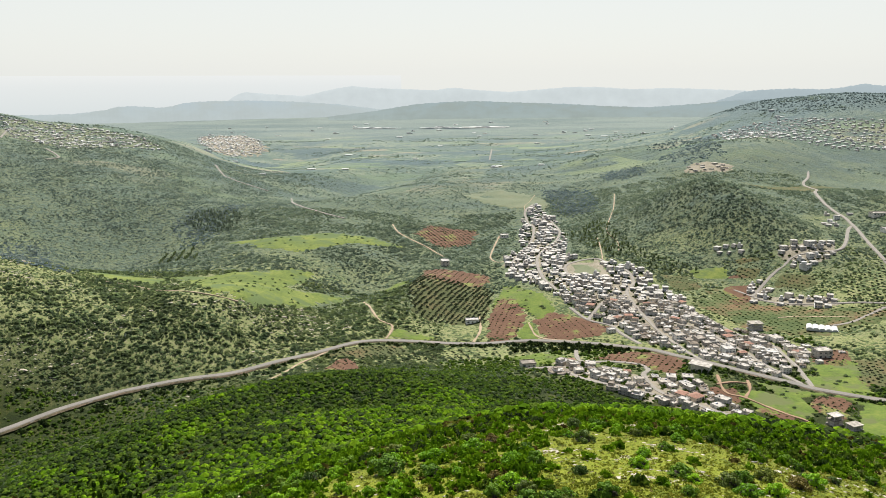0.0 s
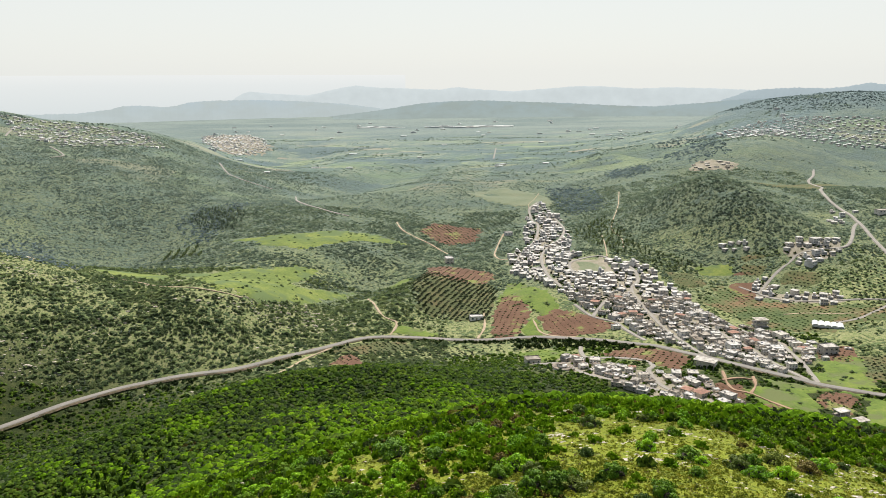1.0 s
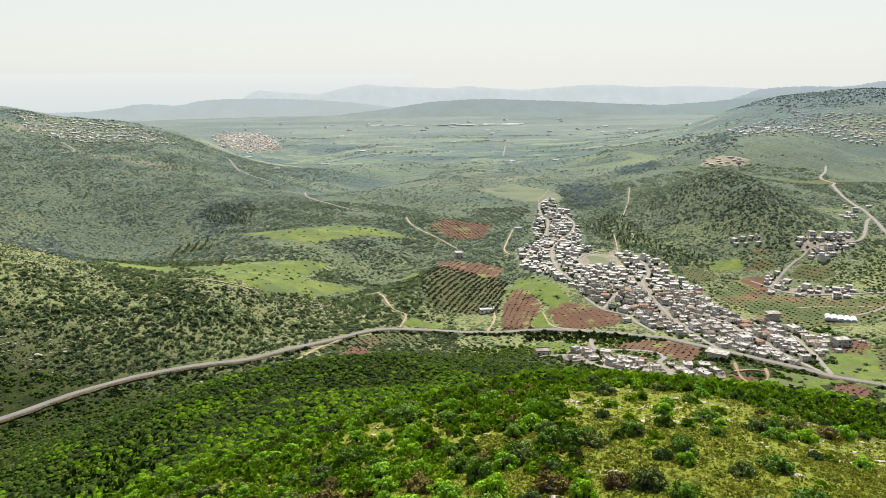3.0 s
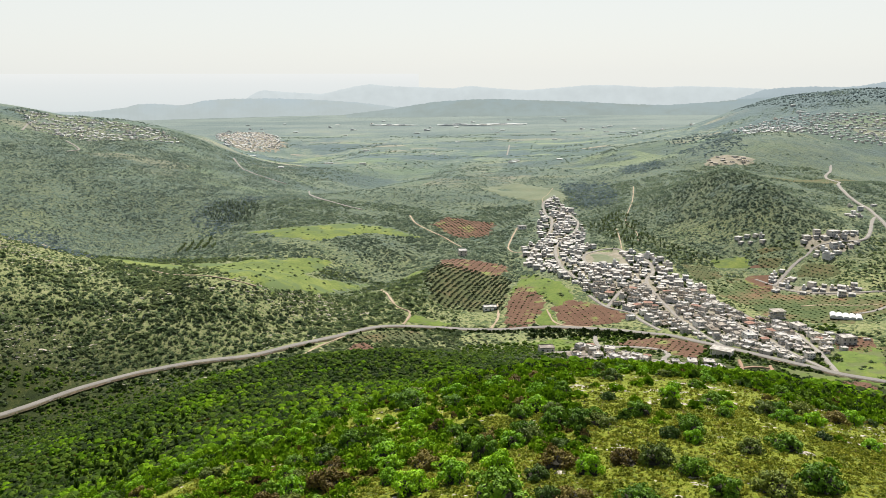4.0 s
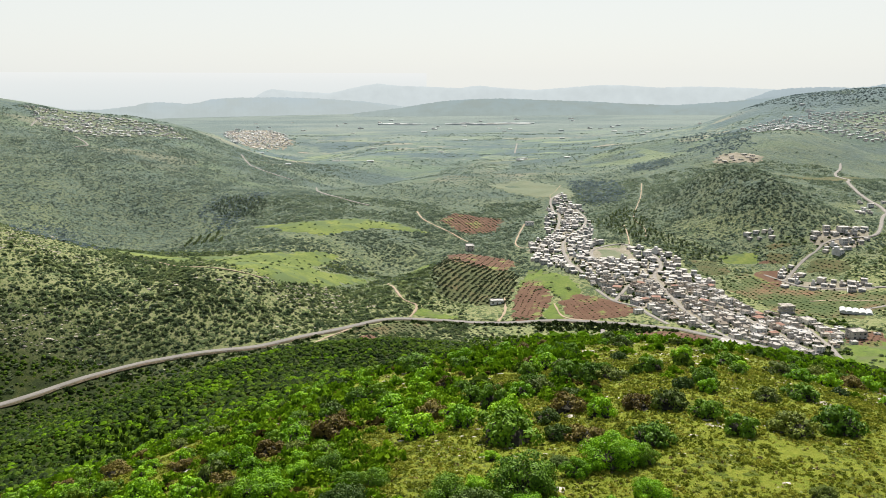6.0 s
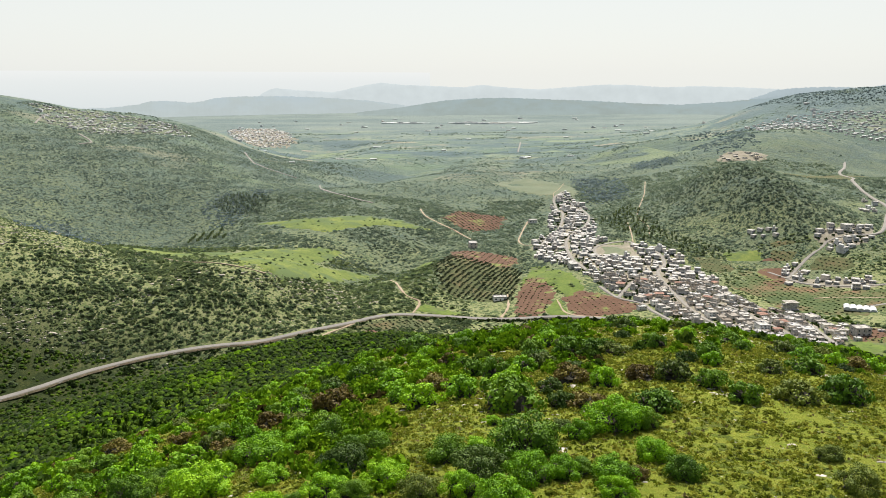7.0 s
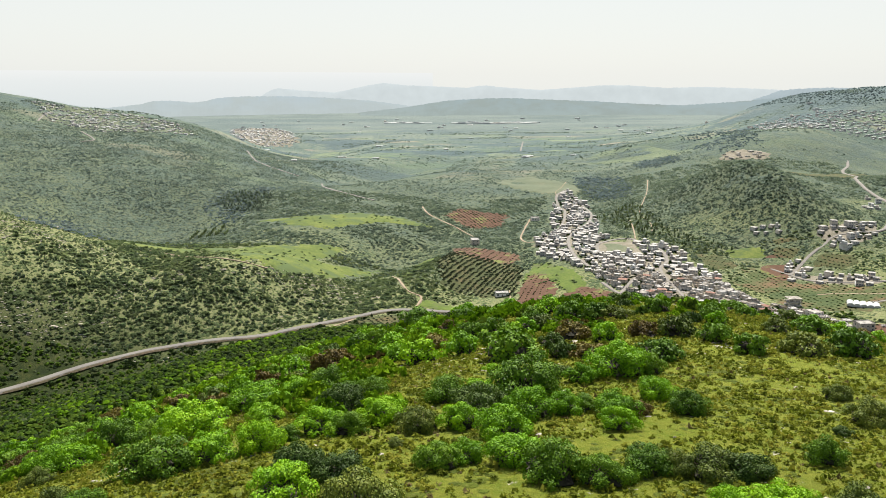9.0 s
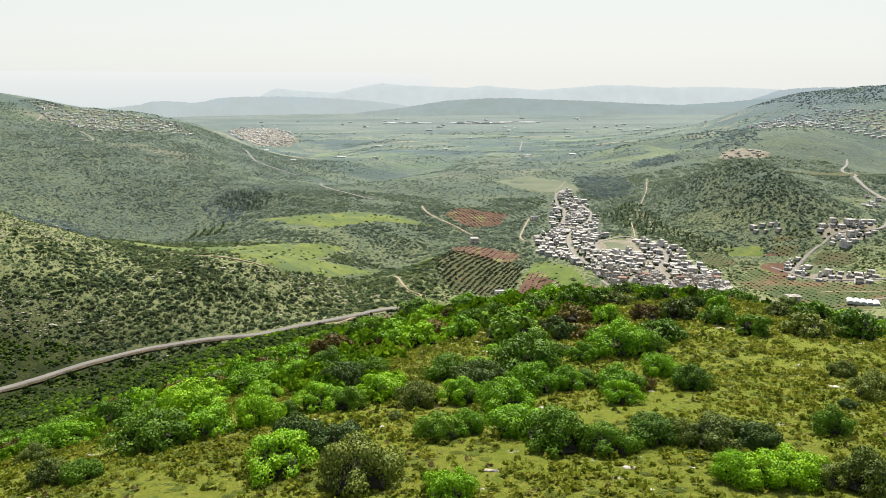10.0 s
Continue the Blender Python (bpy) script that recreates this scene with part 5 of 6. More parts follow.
for _ in range(6000):
    if n >= 299:
        break
    y = gb.uniform(60, 175)
    x = gb.uniform(-0.62 * y - 10, 0.62 * y + 10)
    if open_grass(x, y) and gb.random() > (0.05 if y < 110 else 0.3):
        continue
    if x > -0.15 * y and y < 90:
        continue
    w = gb.uniform(2.4, 4.4)
    if any(math.hypot(x - a, y - b) < (w + c) * 0.42 for a, b, c in stems):
        continue
    plant_tree(gb.choice(["bright", "green", "olive", "dark", "red"], p=[0.46, 0.3, 0.1, 0.08, 0.06]), x, y, w, n)
    n += 1
for key, ob in TREES.items():
    if key not in used:
        for o in (*ob.children, ob):
            bpy.data.objects.remove(o)


def free_of_stems(x, y, share=0.5):
    out = np.ones(len(x), bool)
    for a, b, w in stems:
        out &= np.hypot(x - a, y - b) > w * share
    return out


# thicket of the near slope
def thicket(name, n, xr, yr, seed, keep, size, tall, templates, mat, label, category="shrubs", sink=0.15, gap=0.0):
    x, y, g = sown(n, xr, yr, seed, keep, gap)
    s = size[0] + (size[1] - size[0]) * g.random(len(x)) ** 1.7
    return planted(name, x, y, s, s * g.uniform(*tall, len(x)), templates, mat, label, category, sink, g)


def slope_zone(x, y, g):
    z = height(x, y)
    top = (y > np.where(x < -0.12 * y, 58, 95)) & (z > 62 + 12 * wide_noise(x, y, 40)) & (y < 520)
    return top & free_of_stems(x, y, 0.42) & ~(open_grass(x, y) & (g.random(len(x)) > np.where(y > 108, 0.1, 0.01))) & ((y > 150) | (wide_noise(x, y, 8, 7) > -0.3))


def far_share(y, a, b):
    """0 before a, 1 after b."""
    return np.clip((y - a) / (b - a), 0, 1)


thicket("bright_bushes", 0, (-110, 110), (58, 125), 58, lambda x, y, g: slope_zone(x, y, g) & (wide_noise(x, y, 21) + 0.5 * g.random(len(x)) > -0.3), (2.4, 5.0), (0.9, 1.3), NEARFINE, M["scrub_bright"], "bright green broadleaf bushes along the brow", gap=3.3)
thicket("bright_scrub", 0, (-230, 230), (125, 210), 51, lambda x, y, g: slope_zone(x, y, g) & (wide_noise(x, y, 21) + 0.5 * g.random(len(x)) > -0.65 + 1.2 * far_share(y - 1.4 * np.minimum(x, 20), 300, 520)), (2.4, 4.4), (1.0, 1.4), FINE, M["scrub_bright"], "bright green broadleaf scrub covering the slope", gap=3.3)
thicket("bright_slope_scrub", 0, (-330, 330), (210, 460), 57, lambda x, y, g: slope_zone(x, y, g) & (wide_noise(x, y, 21) + 0.8 * g.random(len(x)) > -0.2 + 1.3 * far_share(y - 1.4 * np.minimum(x, 20), 290, 560)), (2.8, 5.4), (0.9, 1.3), DOME, M["scrub_bright"], "bright green scrub further down the slope", gap=3.6)
thicket("green_scrub", 0, (-340, 340), (215, 540), 52, lambda x, y, g: slope_zone(x, y, g) & (wide_noise(x, y, 17, 1) + 0.6 * g.random(len(x)) > 0.1 - 0.9 * far_share(y - 1.1 * np.minimum(x, 20), 220, 480)), (2.6, 5.4), (0.85, 1.25), DOME, M["scrub_green"], "mid-green evergreen scrub on the slope", gap=3.8)
thicket("green_bushes", 0, (-340, 340), (100, 215), 59, lambda x, y, g: slope_zone(x, y, g) & (wide_noise(x, y, 17, 1) + 0.6 * g.random(len(x)) > 0.5 - 0.9 * far_share(y - 1.4 * np.minimum(x, 20), 280, 480)), (2.6, 5.4), (0.85, 1.25), FINE, M["scrub_green"], "mid-green evergreen bushes on the upper slope", gap=3.8)
thicket("dark_scrub", 0, (-340, 340), (215, 560), 53, lambda x, y, g: slope_zone(x, y, g) & (wide_noise(x, y, 23, 2) + 0.4 * g.random(len(x)) > 0.6 - 0.9 * far_share(y - 0.7 * np.minimum(x, 20), 200, 480)), (2.4, 5.0), (0.8, 1.2), DOME, M["scrub_dark"], "dark low scrub between brighter bushes", gap=3.9)
thicket("dark_bushes", 0, (-340, 340), (120, 215), 60, lambda x, y, g: slope_zone(x, y, g) & (wide_noise(x, y, 23, 2) + 0.4 * g.random(len(x)) > 0.95 - 0.9 * far_share(y - 1.4 * np.minimum(x, 20), 270, 480)), (2.4, 5.0), (0.8, 1.2), FINE, M["scrub_dark"], "dark low bushes between brighter bushes", gap=3.9)
thicket("brown_scrub", 1900, (-200, 200), (70, 330), 54, slope_zone, (1.6, 3.4), (0.8, 1.2), MIDDLE, M["scrub_brown"], "reddish-brown bushes among green scrub")


thicket("lower_slope_scrub", 0, (-400, 330), (330, 700), 55, lambda x, y, g: (height(x, y) < 92) & (wide_noise(x, y, 26, 5) + 1.2 * g.random(len(x)) > 0.0) & (y < 640 + 0.25 * x), (2.4, 5.2), (0.8, 1.2), DOME, M["scrub_green"], "dense green scrub at the foot of the slope", gap=3.8)
thicket("lower_slope_scrub_dark", 0, (-400, 330), (330, 700), 56, lambda x, y, g: (height(x, y) < 92) & (y < 600 + 0.25 * x) & (wide_noise(x, y, 19, 2) + g.random(len(x)) > 0.2), (2.0, 5.0), (0.7, 1.1), DOME, M["scrub_dark"], "dense dark scrub at the foot of the slope", gap=4.0)


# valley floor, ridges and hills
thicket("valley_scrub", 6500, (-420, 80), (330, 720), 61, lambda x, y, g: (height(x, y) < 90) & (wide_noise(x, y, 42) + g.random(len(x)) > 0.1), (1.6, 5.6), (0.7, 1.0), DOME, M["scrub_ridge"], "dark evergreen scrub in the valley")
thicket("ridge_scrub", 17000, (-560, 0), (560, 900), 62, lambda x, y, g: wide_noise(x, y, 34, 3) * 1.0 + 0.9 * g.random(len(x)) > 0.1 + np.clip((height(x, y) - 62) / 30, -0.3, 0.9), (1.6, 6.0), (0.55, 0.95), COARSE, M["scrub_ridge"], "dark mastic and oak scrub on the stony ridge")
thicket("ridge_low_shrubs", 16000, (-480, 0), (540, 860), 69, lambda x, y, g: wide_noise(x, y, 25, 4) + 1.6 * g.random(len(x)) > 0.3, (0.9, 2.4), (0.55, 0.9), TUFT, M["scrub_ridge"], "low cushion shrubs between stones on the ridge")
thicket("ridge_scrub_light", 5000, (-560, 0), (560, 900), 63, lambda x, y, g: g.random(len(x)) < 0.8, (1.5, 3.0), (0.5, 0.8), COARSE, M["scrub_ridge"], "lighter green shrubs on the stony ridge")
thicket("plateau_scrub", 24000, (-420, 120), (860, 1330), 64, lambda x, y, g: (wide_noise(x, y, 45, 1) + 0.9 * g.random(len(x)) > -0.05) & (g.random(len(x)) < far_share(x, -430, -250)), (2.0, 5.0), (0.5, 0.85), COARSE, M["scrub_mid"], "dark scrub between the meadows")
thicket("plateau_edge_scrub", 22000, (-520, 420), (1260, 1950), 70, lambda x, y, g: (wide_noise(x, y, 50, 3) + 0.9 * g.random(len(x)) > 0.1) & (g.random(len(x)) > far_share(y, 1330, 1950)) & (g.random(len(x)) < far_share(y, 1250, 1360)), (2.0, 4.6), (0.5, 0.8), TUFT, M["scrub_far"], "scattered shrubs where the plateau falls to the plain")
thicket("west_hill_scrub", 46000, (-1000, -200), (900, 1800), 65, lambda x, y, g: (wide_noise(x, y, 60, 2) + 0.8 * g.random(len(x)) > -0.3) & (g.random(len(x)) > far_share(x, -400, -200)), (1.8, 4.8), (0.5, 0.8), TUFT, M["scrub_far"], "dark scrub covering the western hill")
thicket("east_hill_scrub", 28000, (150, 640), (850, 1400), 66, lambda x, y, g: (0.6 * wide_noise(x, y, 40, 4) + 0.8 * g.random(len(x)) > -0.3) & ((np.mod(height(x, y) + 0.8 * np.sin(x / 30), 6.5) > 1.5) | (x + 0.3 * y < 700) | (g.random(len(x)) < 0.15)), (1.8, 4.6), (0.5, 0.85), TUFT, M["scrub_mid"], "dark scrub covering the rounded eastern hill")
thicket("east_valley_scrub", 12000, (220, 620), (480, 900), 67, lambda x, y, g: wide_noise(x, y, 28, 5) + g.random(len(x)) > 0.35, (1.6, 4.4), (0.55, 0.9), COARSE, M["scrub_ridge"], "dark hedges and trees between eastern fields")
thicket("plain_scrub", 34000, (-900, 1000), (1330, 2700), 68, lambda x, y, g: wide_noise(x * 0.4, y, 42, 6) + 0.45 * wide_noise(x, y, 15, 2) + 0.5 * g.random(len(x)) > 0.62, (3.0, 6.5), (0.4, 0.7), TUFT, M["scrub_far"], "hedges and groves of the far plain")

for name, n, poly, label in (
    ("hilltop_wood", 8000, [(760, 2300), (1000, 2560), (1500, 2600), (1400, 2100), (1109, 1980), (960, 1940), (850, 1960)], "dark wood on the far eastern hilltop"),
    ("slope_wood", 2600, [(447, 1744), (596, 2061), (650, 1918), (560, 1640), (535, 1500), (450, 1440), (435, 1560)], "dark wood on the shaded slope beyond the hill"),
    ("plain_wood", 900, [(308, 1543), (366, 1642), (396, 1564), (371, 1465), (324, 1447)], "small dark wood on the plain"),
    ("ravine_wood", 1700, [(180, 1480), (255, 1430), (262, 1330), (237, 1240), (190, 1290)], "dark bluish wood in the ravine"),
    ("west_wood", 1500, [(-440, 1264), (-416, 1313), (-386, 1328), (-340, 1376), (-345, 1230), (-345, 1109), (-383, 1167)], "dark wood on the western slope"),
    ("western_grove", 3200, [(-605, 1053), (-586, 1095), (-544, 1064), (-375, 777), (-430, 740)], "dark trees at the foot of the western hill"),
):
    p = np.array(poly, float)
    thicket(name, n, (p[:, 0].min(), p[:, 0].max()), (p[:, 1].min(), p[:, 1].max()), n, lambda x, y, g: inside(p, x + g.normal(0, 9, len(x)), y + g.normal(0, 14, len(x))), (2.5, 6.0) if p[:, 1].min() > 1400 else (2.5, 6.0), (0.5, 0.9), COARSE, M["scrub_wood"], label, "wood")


def garden(poly, n, seed, mat, label, name, templates, size, tall):
    p = np.array(poly, float)
    g = np.random.default_rng(seed)
    x, y = g.uniform(p[:, 0].min(), p[:, 0].max(), n), g.uniform(p[:, 1].min(), p[:, 1].max(), n)
    ok = inside(p, x, y) & ~inside(PITCH, x, y)
    for a, b, need, *_ in spots:
        ok &= np.hypot(x - a, y - b) > need * 0.52
    for c, w in STREETS:
        ok &= np.hypot(c[:, 0][None] - x[:, None], c[:, 1][None] - y[:, None]).min(1) > w / 2 + 1.5
    x, y = x[ok], y[ok]
    s = g.uniform(*size, len(x))
    return planted(name, x, y, s, s * g.uniform(*tall, len(x)), templates, mat, label, "trees", 0.1, g)


garden(VILLAGE, 7000, 71, M["scrub_dark"], "dark garden trees between the village houses", "garden_trees", MIDDLE, (2.4, 4.6), (0.9, 1.5))
garden(LOWER, 900, 72, M["scrub_green"], "garden trees between the lower houses", "garden_trees_lower", MIDDLE, (2.5, 5.0), (0.8, 1.3))
garden(EAST, 240, 73, M["scrub_dark"], "garden trees in the eastern hamlet", "garden_trees_east", MIDDLE, (2.2, 4.0), (0.8, 1.3))
garden(EAST_UP, 240, 74, M["scrub_dark"], "garden trees in the upper hamlet", "garden_trees_upper", MIDDLE, (2.2, 4.0), (0.8, 1.3))


def grove(name, poly, turn, row, gap, size, mat, label, templates=MIDDLE, tall=(0.7, 0.95), seed=80, loose=0.35):
    """Trees in rows."""
    g = np.random.default_rng(seed)
    p = np.array(poly, float)
    c = p.mean(0)
    r = float(np.hypot(*(p - c).T).max())
    u, v = np.meshgrid(np.arange(-r, r, row), np.arange(-r, r, gap))
    t = radians(turn)
    x = c[0] + u * math.cos(t) - v * math.sin(t) + g.normal(0, loose, u.shape)
    y = c[1] + u * math.sin(t) + v * math.cos(t) + g.normal(0, loose, u.shape)
    x, y = x.ravel(), y.ravel()
    ok = inside(p, x, y) & (g.random(len(x)) > 0.06)
    x, y = x[ok], y[ok]
    s = g.uniform(*size, len(x))
    return planted(name, x, y, s, s * g.uniform(*tall, len(x)), templates, mat, label, "olive trees", 0.1, g)


OLIVES = M["scrub_olive"]
grove("olive_rows_1", [(-43, 1168), (-22, 1236), (49, 1214), (38, 1136), (-4, 1106)], 20, 6.5, 6, (3.2, 4.6), OLIVES, "rows of grey-green olive trees on red soil")
for name, poly, turn, size, mat, label in (
    ("olive_rows_13", [(266, 529), (283, 517), (269, 488), (258, 495), (254, 509)], 35, (1.8, 2.6), OLIVES, "rows of dark young trees on a red plot"),
    ("olive_rows_14", [(214, 506), (229, 482), (238, 497), (227, 515)], 35, (1.6, 2.4), OLIVES, "young trees on a narrow red plot"),
    ("olive_rows_15", [(197, 550), (217, 546), (210, 519), (192, 523)], 20, (1.8, 2.6), M["scrub_dark"], "dark young trees on a brown plot"),
    ("olive_rows_16", [(318, 646), (344, 639), (327, 600), (304, 612)], 55, (2.0, 3.0), OLIVES, "olive trees on red strips"),
    ("olive_rows_17", [(337, 612), (375, 600), (345, 538), (312, 555)], 30, (2.4, 3.6), OLIVES, "grey-green olive grove beside the road"),
    ("olive_rows_18", [(-102, 621), (-93, 655), (-78, 649), (-69, 606)], 30, (1.6, 2.4), OLIVES, "young olive trees on a bare plot"),
    ("olive_rows_19", [(-106, 662), (-84, 684), (-44, 698), (-30, 672), (-73, 652)], 30, (2.4, 3.4), OLIVES, "grey-green olive trees near the bend"),
):
    grove(name, poly, turn, 5.5, 5, size, mat, label, MIDTRI, seed=len(label))
grove("olive_rows_2", [(-43, 853), (-29, 918), (50, 901), (57, 865), (42, 762), (-3, 770), (-28, 777)], -18, 5.6, 4.6, (4.2, 5.6), OLIVES, "dense rows of grey-green olive trees")
grove("olive_rows_3", [(48, 779), (62, 839), (85, 789), (68, 707), (40, 712)], 75, 6, 6, (2.4, 3.4), M["scrub_dark"], "rows of young olive trees on red soil")
grove("olive_rows_4", [(89, 744), (115, 768), (155, 725), (153, 702), (118, 696), (93, 702)], 15, 6, 5.5, (2.0, 3.0), M["scrub_dark"], "rows of young trees on ploughed soil")
grove("olive_rows_5", [(128, 637), (160, 653), (198, 614), (181, 580), (166, 599), (140, 626)], -30, 5.5, 5, (2.4, 3.4), M["scrub_dark"], "rows of dark trees on red soil")
grove("olive_rows_20", [(400, 700), (520, 740), (560, 900), (480, 850), (425, 820), (410, 770)], 25, 7, 6.5, (2.4, 3.8), OLIVES, "olive trees on the eastern valley floor", MIDTRI)
grove("olive_rows_21", [(380, 620), (560, 640), (540, 715), (450, 700), (400, 680)], 5, 7, 6.5, (2.4, 3.8), OLIVES, "olive trees below the eastern lane", MIDTRI)
grove("olive_rows_22", [(60, 1180), (110, 1230), (110, 1330), (40, 1330), (20, 1250)], 15, 8, 7, (2.6, 4.2), M["scrub_mid"], "olive trees above the village", MIDTRI)
grove("olive_rows_6", [(-25, 975), (4, 976), (60, 949), (50, 907), (10, 888), (-27, 905)], -15, 7, 6, (2.4, 3.6), OLIVES, "rows of olive trees on red soil")
grove("olive_rows_7", [(359, 828), (377, 848), (405, 829), (382, 805)], 35, 6, 5, (2.8, 3.8), OLIVES, "rows of olive trees beside the hamlet")
grove("olive_rows_8", [(259, 517), (270, 531), (290, 518), (268, 490)], 40, 5, 5, (2.0, 2.8), OLIVES, "rows of young trees on a small plot")
grove("olive_rows_23", [(253, 890), (287, 881), (287, 849), (255, 838)], 60, 7, 5, (1.8, 2.8), OLIVES, "young olive trees on a dry plot", MIDTRI)
grove("olive_rows_24", [(340, 898), (366, 888), (360, 864), (343, 848), (330, 862)], 20, 6, 5, (2.4, 3.4), OLIVES, "olive trees above the eastern hamlet", MIDTRI)
grove("olive_rows_9", [(262, 790), (300, 845), (335, 790), (400, 742), (440, 712), (380, 690), (322, 690), (290, 725)], 10, 6, 5.5, (2.4, 3.8), M["scrub_dark"], "scattered olive trees on terraces")
grove("olive_rows_10", [(59, 652), (88, 664), (108, 640), (73, 622)], 25, 7, 6, (2.2, 3.2), M["scrub_green"], "young trees on a green field")
grove("olive_rows_11", [(-75, 738), (-48, 765), (-20, 765), (-25, 735), (-53, 745)], 30, 6, 6, (2.4, 3.6), OLIVES, "olive trees by the road bend")
grove("olive_rows_12", [(-105, 640), (-60, 690), (-10, 685), (30, 680), (20, 640), (-60, 630)], 15, 7, 6, (2.6, 3.8), OLIVES, "olive trees below the main road")
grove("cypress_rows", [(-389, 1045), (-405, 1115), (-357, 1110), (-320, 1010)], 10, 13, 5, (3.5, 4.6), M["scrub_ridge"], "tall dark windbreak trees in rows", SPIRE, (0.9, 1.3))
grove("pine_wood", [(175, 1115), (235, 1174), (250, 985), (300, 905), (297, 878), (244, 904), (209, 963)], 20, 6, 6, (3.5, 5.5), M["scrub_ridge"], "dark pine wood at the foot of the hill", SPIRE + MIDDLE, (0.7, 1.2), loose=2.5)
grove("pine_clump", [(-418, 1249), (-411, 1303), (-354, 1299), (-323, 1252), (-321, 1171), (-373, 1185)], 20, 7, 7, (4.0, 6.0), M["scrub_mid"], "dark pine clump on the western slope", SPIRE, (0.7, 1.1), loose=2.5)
grove("roadside_pines", [(62, 668), (118, 660), (158, 642), (166, 655), (122, 682), (66, 690)], 10, 5, 5, (4.0, 6.0), M["scrub_dark"], "dark pines along the main road", MIDDLE, (1.2, 1.7), loose=2.5)
grove("ravine_pines", [(-153, 252), (-164, 315), (-148, 339), (-128, 344), (-112, 285), (-100, 215)], 10, 5, 5, (2.6, 4.4), M["scrub_green"], "dark young pines on the lower slope", SPIRE + MIDDLE, (0.7, 1.1), loose=2.5)


# grass tufts and stones of the near hill
def near_zone(x, y, g):
    return (y > 25) & free_of_stems(x, y, 0.35)


thicket("low_herbs", 78000, (-70, 80), (30, 125), 91, lambda x, y, g: near_zone(x, y, g) & (wide_noise(x, y, 5, 1) + g.random(len(x)) > 0.1), (0.18, 0.7), (0.6, 1.2), BLADE, M["herb"], "low yellow-green herbs and thorny cushions", "herbs", 0.1)
thicket("dark_herbs", 15000, (-70, 95), (30, 150), 93, lambda x, y, g: near_zone(x, y, g) & (wide_noise(x, y, 3.5, 4) + g.random(len(x)) > 0.25), (0.35, 1.2), (0.6, 0.95), CUSHION, M["scrub_herb"], "dark olive cushions of thorny burnet in the grass", "herbs", 0.1)
thicket("dry_herbs", 11000, (-70, 110), (30, 165), 94, lambda x, y, g: near_zone(x, y, g) & (wide_noise(x, y, 8, 2) + g.random(len(x)) > 0.45), (0.2, 0.7), (0.6, 1.1), BLADE, M["dry"], "dry straw-coloured stalks", "herbs", 0.1)
thicket("dwarf_bushes", 1900, (-60, 110), (30, 170), 92, lambda x, y, g: near_zone(x, y, g), (0.5, 1.5), (0.7, 1.1), FINE, M["scrub_herb"], "small olive-green bushes on the grass", "bushes", 0.1)
thicket("hill_cushions", 9000, (0, 190), (85, 240), 98, lambda x, y, g: (open_grass(x, y) | (height(x, y) > 150)) & free_of_stems(x, y, 0.4) & (wide_noise(x, y, 9, 5) + 1.3 * g.random(len(x)) > 0.35), (0.5, 1.6), (0.6, 1.0), CUSHION, M["scrub_herb"], "dark cushion shrubs dotted over the grassy shoulder", "bushes", 0.1)


def stones(name, n, xr, yr, seed, keep, scale, label, heaps=()):
    """Pale limestone outcrops, low and angular, lying in bands and heaps."""
    x, y, g = sown(n, xr, yr, seed, keep)
    for a, b, k in heaps:
        k = int(k * 0.7)
        q = g.normal(0, 3.6, k)
        x, y = np.r_[x, a + q], np.r_[y, b + g.uniform(-0.4, 0.2) * q + g.normal(0, 1.3, k)]
    v, f = [], []
    z = height(x, y)
    for k in range(len(x)):
        s = scale * g.uniform(0.1, 0.42) * (2.2 if g.random() < 0.08 else 1)
        b = len(v)
        a0 = g.uniform(0, 6)
        wide, deep = g.uniform(0.9, 2.2), g.uniform(0.5, 1.0)
        for h, r in ((-0.3, 1.0), (0.12, 0.95), (0.26, 0.55)):
            for i in range(6):
                a = a0 + i * math.pi / 3
                rr = s * r * g.uniform(0.7, 1.3)
                v.append((x[k] + rr * math.cos(a) * wide, y[k] + rr * math.sin(a) * deep, z[k] + h * s * g.uniform(0.7, 1.2)))
        for i in range(6):
            j = (i + 1) % 6
            f += [[b + i, b + j, b + 6 + j, b + 6 + i], [b + 6 + i, b + 6 + j, b + 12 + j, b + 12 + i]]
        f.append([b + 12 + i for i in range(6)])
    return tagged(new(name, mesh_of(name, v, f, M["rock"])), label, "rocks", "", "stuff")


stones("limestone_rocks", 4200, (-70, 130), (28, 190), 95, lambda x, y, g: (wide_noise(x, y, 12, 3) > 0.35) | (g.random(len(x)) < 0.15), 0.85, "pale limestone rocks scattered in the grass", [(37, 128, 90), (54, 135, 90), (38, 143, 60), (10, 115, 60), (57, 131, 60), (30, 86, 40), (75, 150, 90), (95, 160, 90), (60, 118, 70), (20, 100, 50), (22, 150, 60), (48, 155, 70), (85, 138, 70)])
stones("ridge_rocks", 5200, (-460, -90), (560, 800), 96, lambda x, y, g: wide_noise(x, y, 38, 1) + 0.7 * g.random(len(x)) > 0.45, 2.6, "pale stones showing through the ridge scrub")
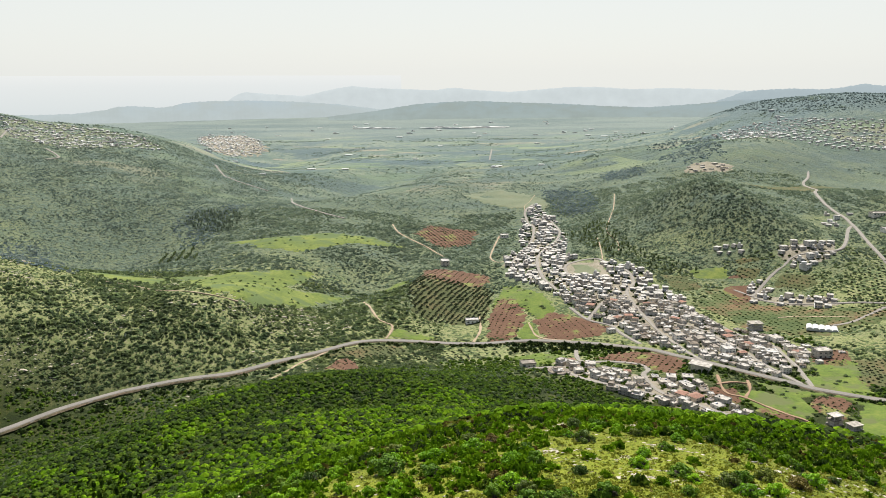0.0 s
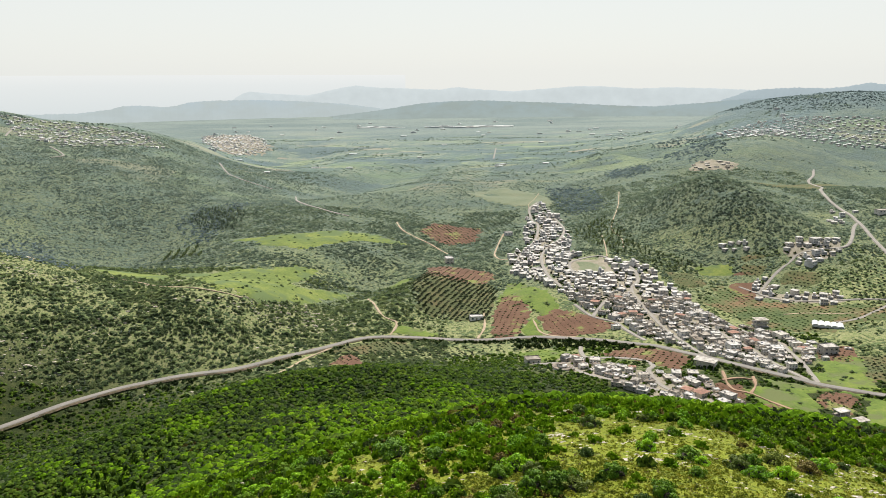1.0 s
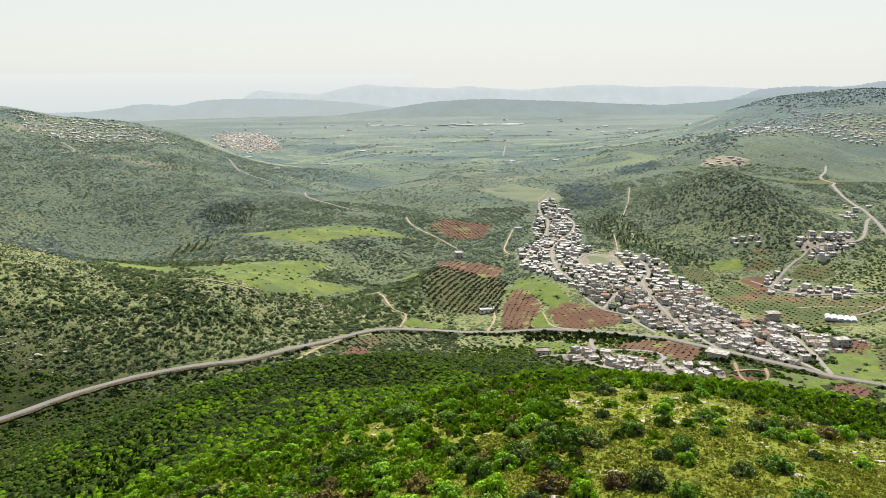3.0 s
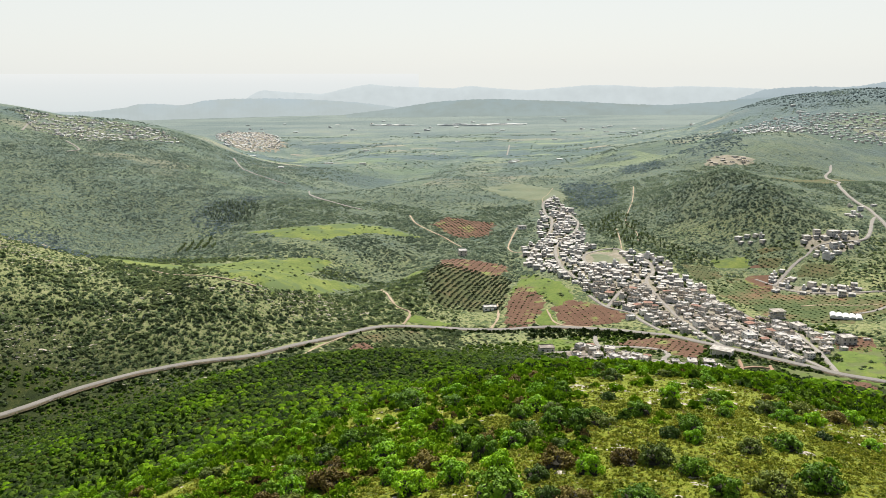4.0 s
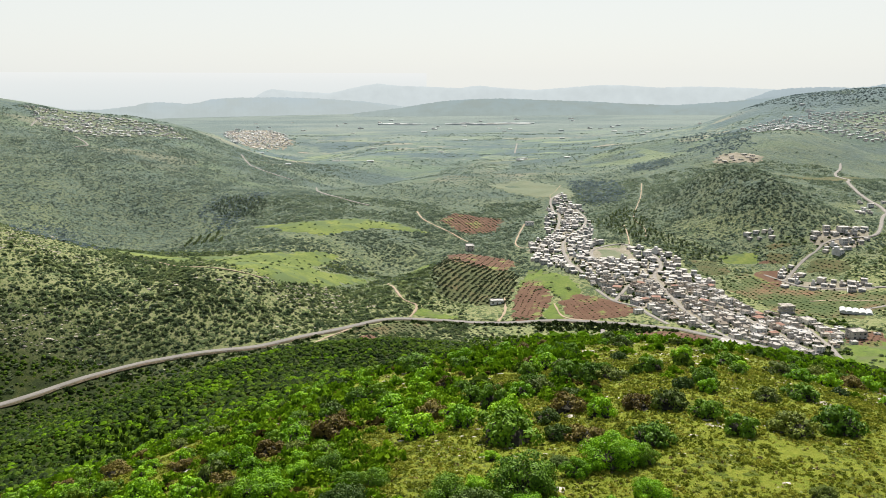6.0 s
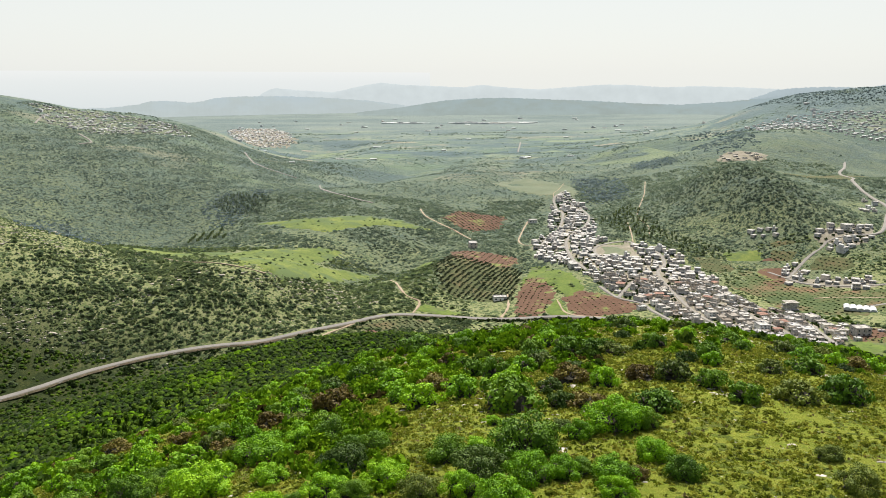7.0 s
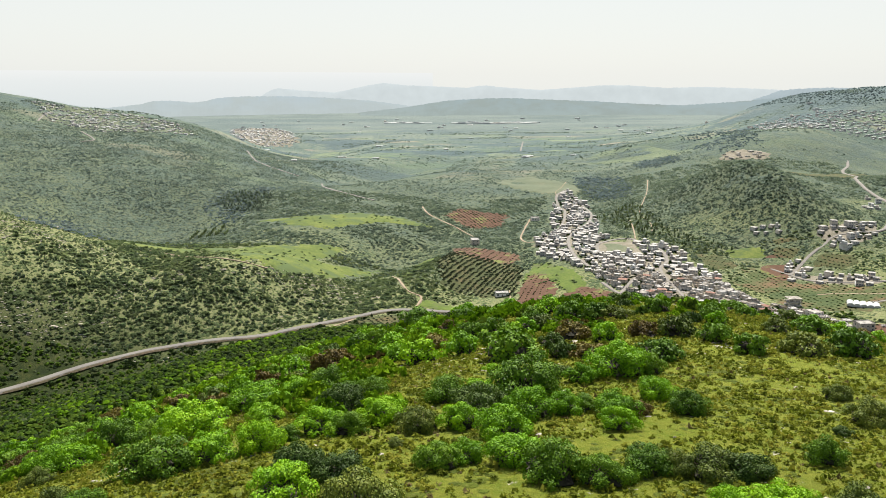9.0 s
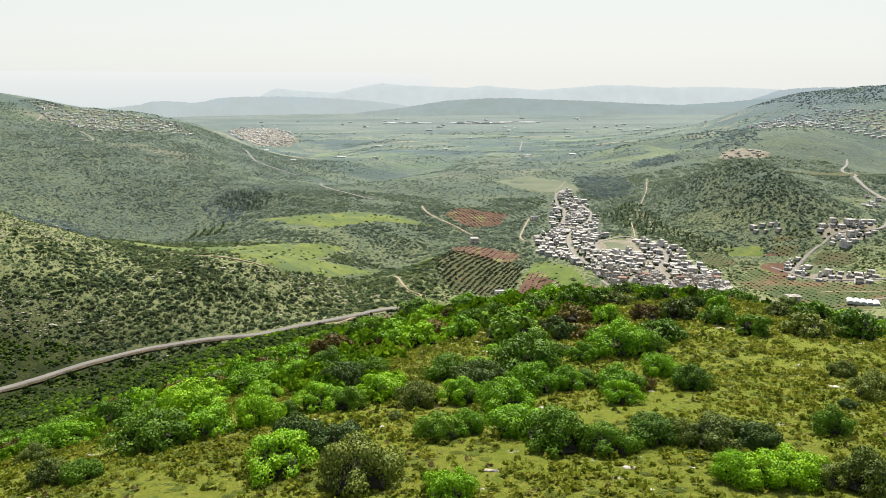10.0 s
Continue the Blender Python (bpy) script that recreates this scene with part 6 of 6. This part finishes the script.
# trees and bushes standing in the meadows
for name, poly, k in (("meadow_bushes", [(-321, 1106), (-161, 1133), (-72, 1097), (-169, 1022), (-266, 1054)], 150), ("meadow_trees", [(-308, 859), (-155, 933), (-111, 890), (-147, 774), (-195, 725), (-237, 743)], 260), ("field_bushes", [(51, 808), (69, 881), (92, 859), (116, 779), (93, 754)], 60), ("roadside_bushes", [(205, 560), (300, 620), (330, 600), (260, 480)], 110)):
    gp = np.random.default_rng(k)
    pp = np.array(poly, float)
    bx, by = gp.uniform(pp[:, 0].min(), pp[:, 0].max(), k * 2), gp.uniform(pp[:, 1].min(), pp[:, 1].max(), k * 2)
    ok = inside(pp, bx, by)
    for c, w in STREETS:
        ok &= np.hypot(c[:, 0][None] - bx[:, None], c[:, 1][None] - by[:, None]).min(1) > w / 2 + 2
    bs = 1.0 + 5.2 * gp.random(len(bx)) ** 3
    planted(name, bx[ok], by[ok], bs[ok], bs[ok] * 0.8, MIDDLE, M["scrub_ridge"], "dark single bushes standing in the grass", "bushes", 0.1, gp)


# greenhouses and farm buildings far out on the plain
def plain_sheds():
    g = np.random.default_rng(97)
    rows = [(x, 3190 + g.uniform(-25, 25), 16, 60, 1, radians(80)) for x in np.arange(-65, 240, 20)]
    rows += [(x, 3250 + g.uniform(-40, 40), 14, 50, 1, radians(85)) for x in np.arange(-340, -190, 18)]
    for _ in range(60):
        rows.append((g.uniform(-900, 1000), g.uniform(1700, 3500), g.uniform(10, 22), g.uniform(8, 14), 1, g.uniform(-0.4, 0.4)))
    return houses_joined("plain_sheds", rows, "white greenhouses and sheds scattered over the far plain", [M["plastic"], M["wall_white"], M["plastic"], M["plastic"], M["wall_grey"]])


plain_sheds()


def along(name, index, offset, spread, n, seed, size, mat, label):
    """Bushes along one side of a road."""
    g = np.random.default_rng(seed)
    c, w = STREETS[index]
    k = g.integers(1, len(c) - 1, n)
    t = c[k + 1] - c[k - 1]
    side = np.stack([t[:, 1], -t[:, 0]], -1) / (np.hypot(*t.T)[:, None] + 1e-9)
    p = c[k] + side * (w / 2 + offset + g.exponential(spread, n))[:, None]
    ok = ~is_taken(p[:, 0], p[:, 1])
    p, s = p[ok], g.uniform(*size, n)[ok]
    return planted(name, p[:, 0], p[:, 1], s, s * g.uniform(0.8, 1.2, len(s)), MIDDLE, mat, label, "bushes", 0.1, g)


MAIN = max(range(len(STREETS)), key=lambda i: len(STREETS[i][0]))
along("roadside_shrubs", MAIN, 0.8, 3.5, 760, 121, (2.5, 6.0), M["scrub_dark"], "dark bushes lining the main road")
along("roadside_shrubs_upper", MAIN, -16.0, 2.0, 260, 122, (2.0, 4.5), M["scrub_ridge"], "bushes on the bank above the main road")
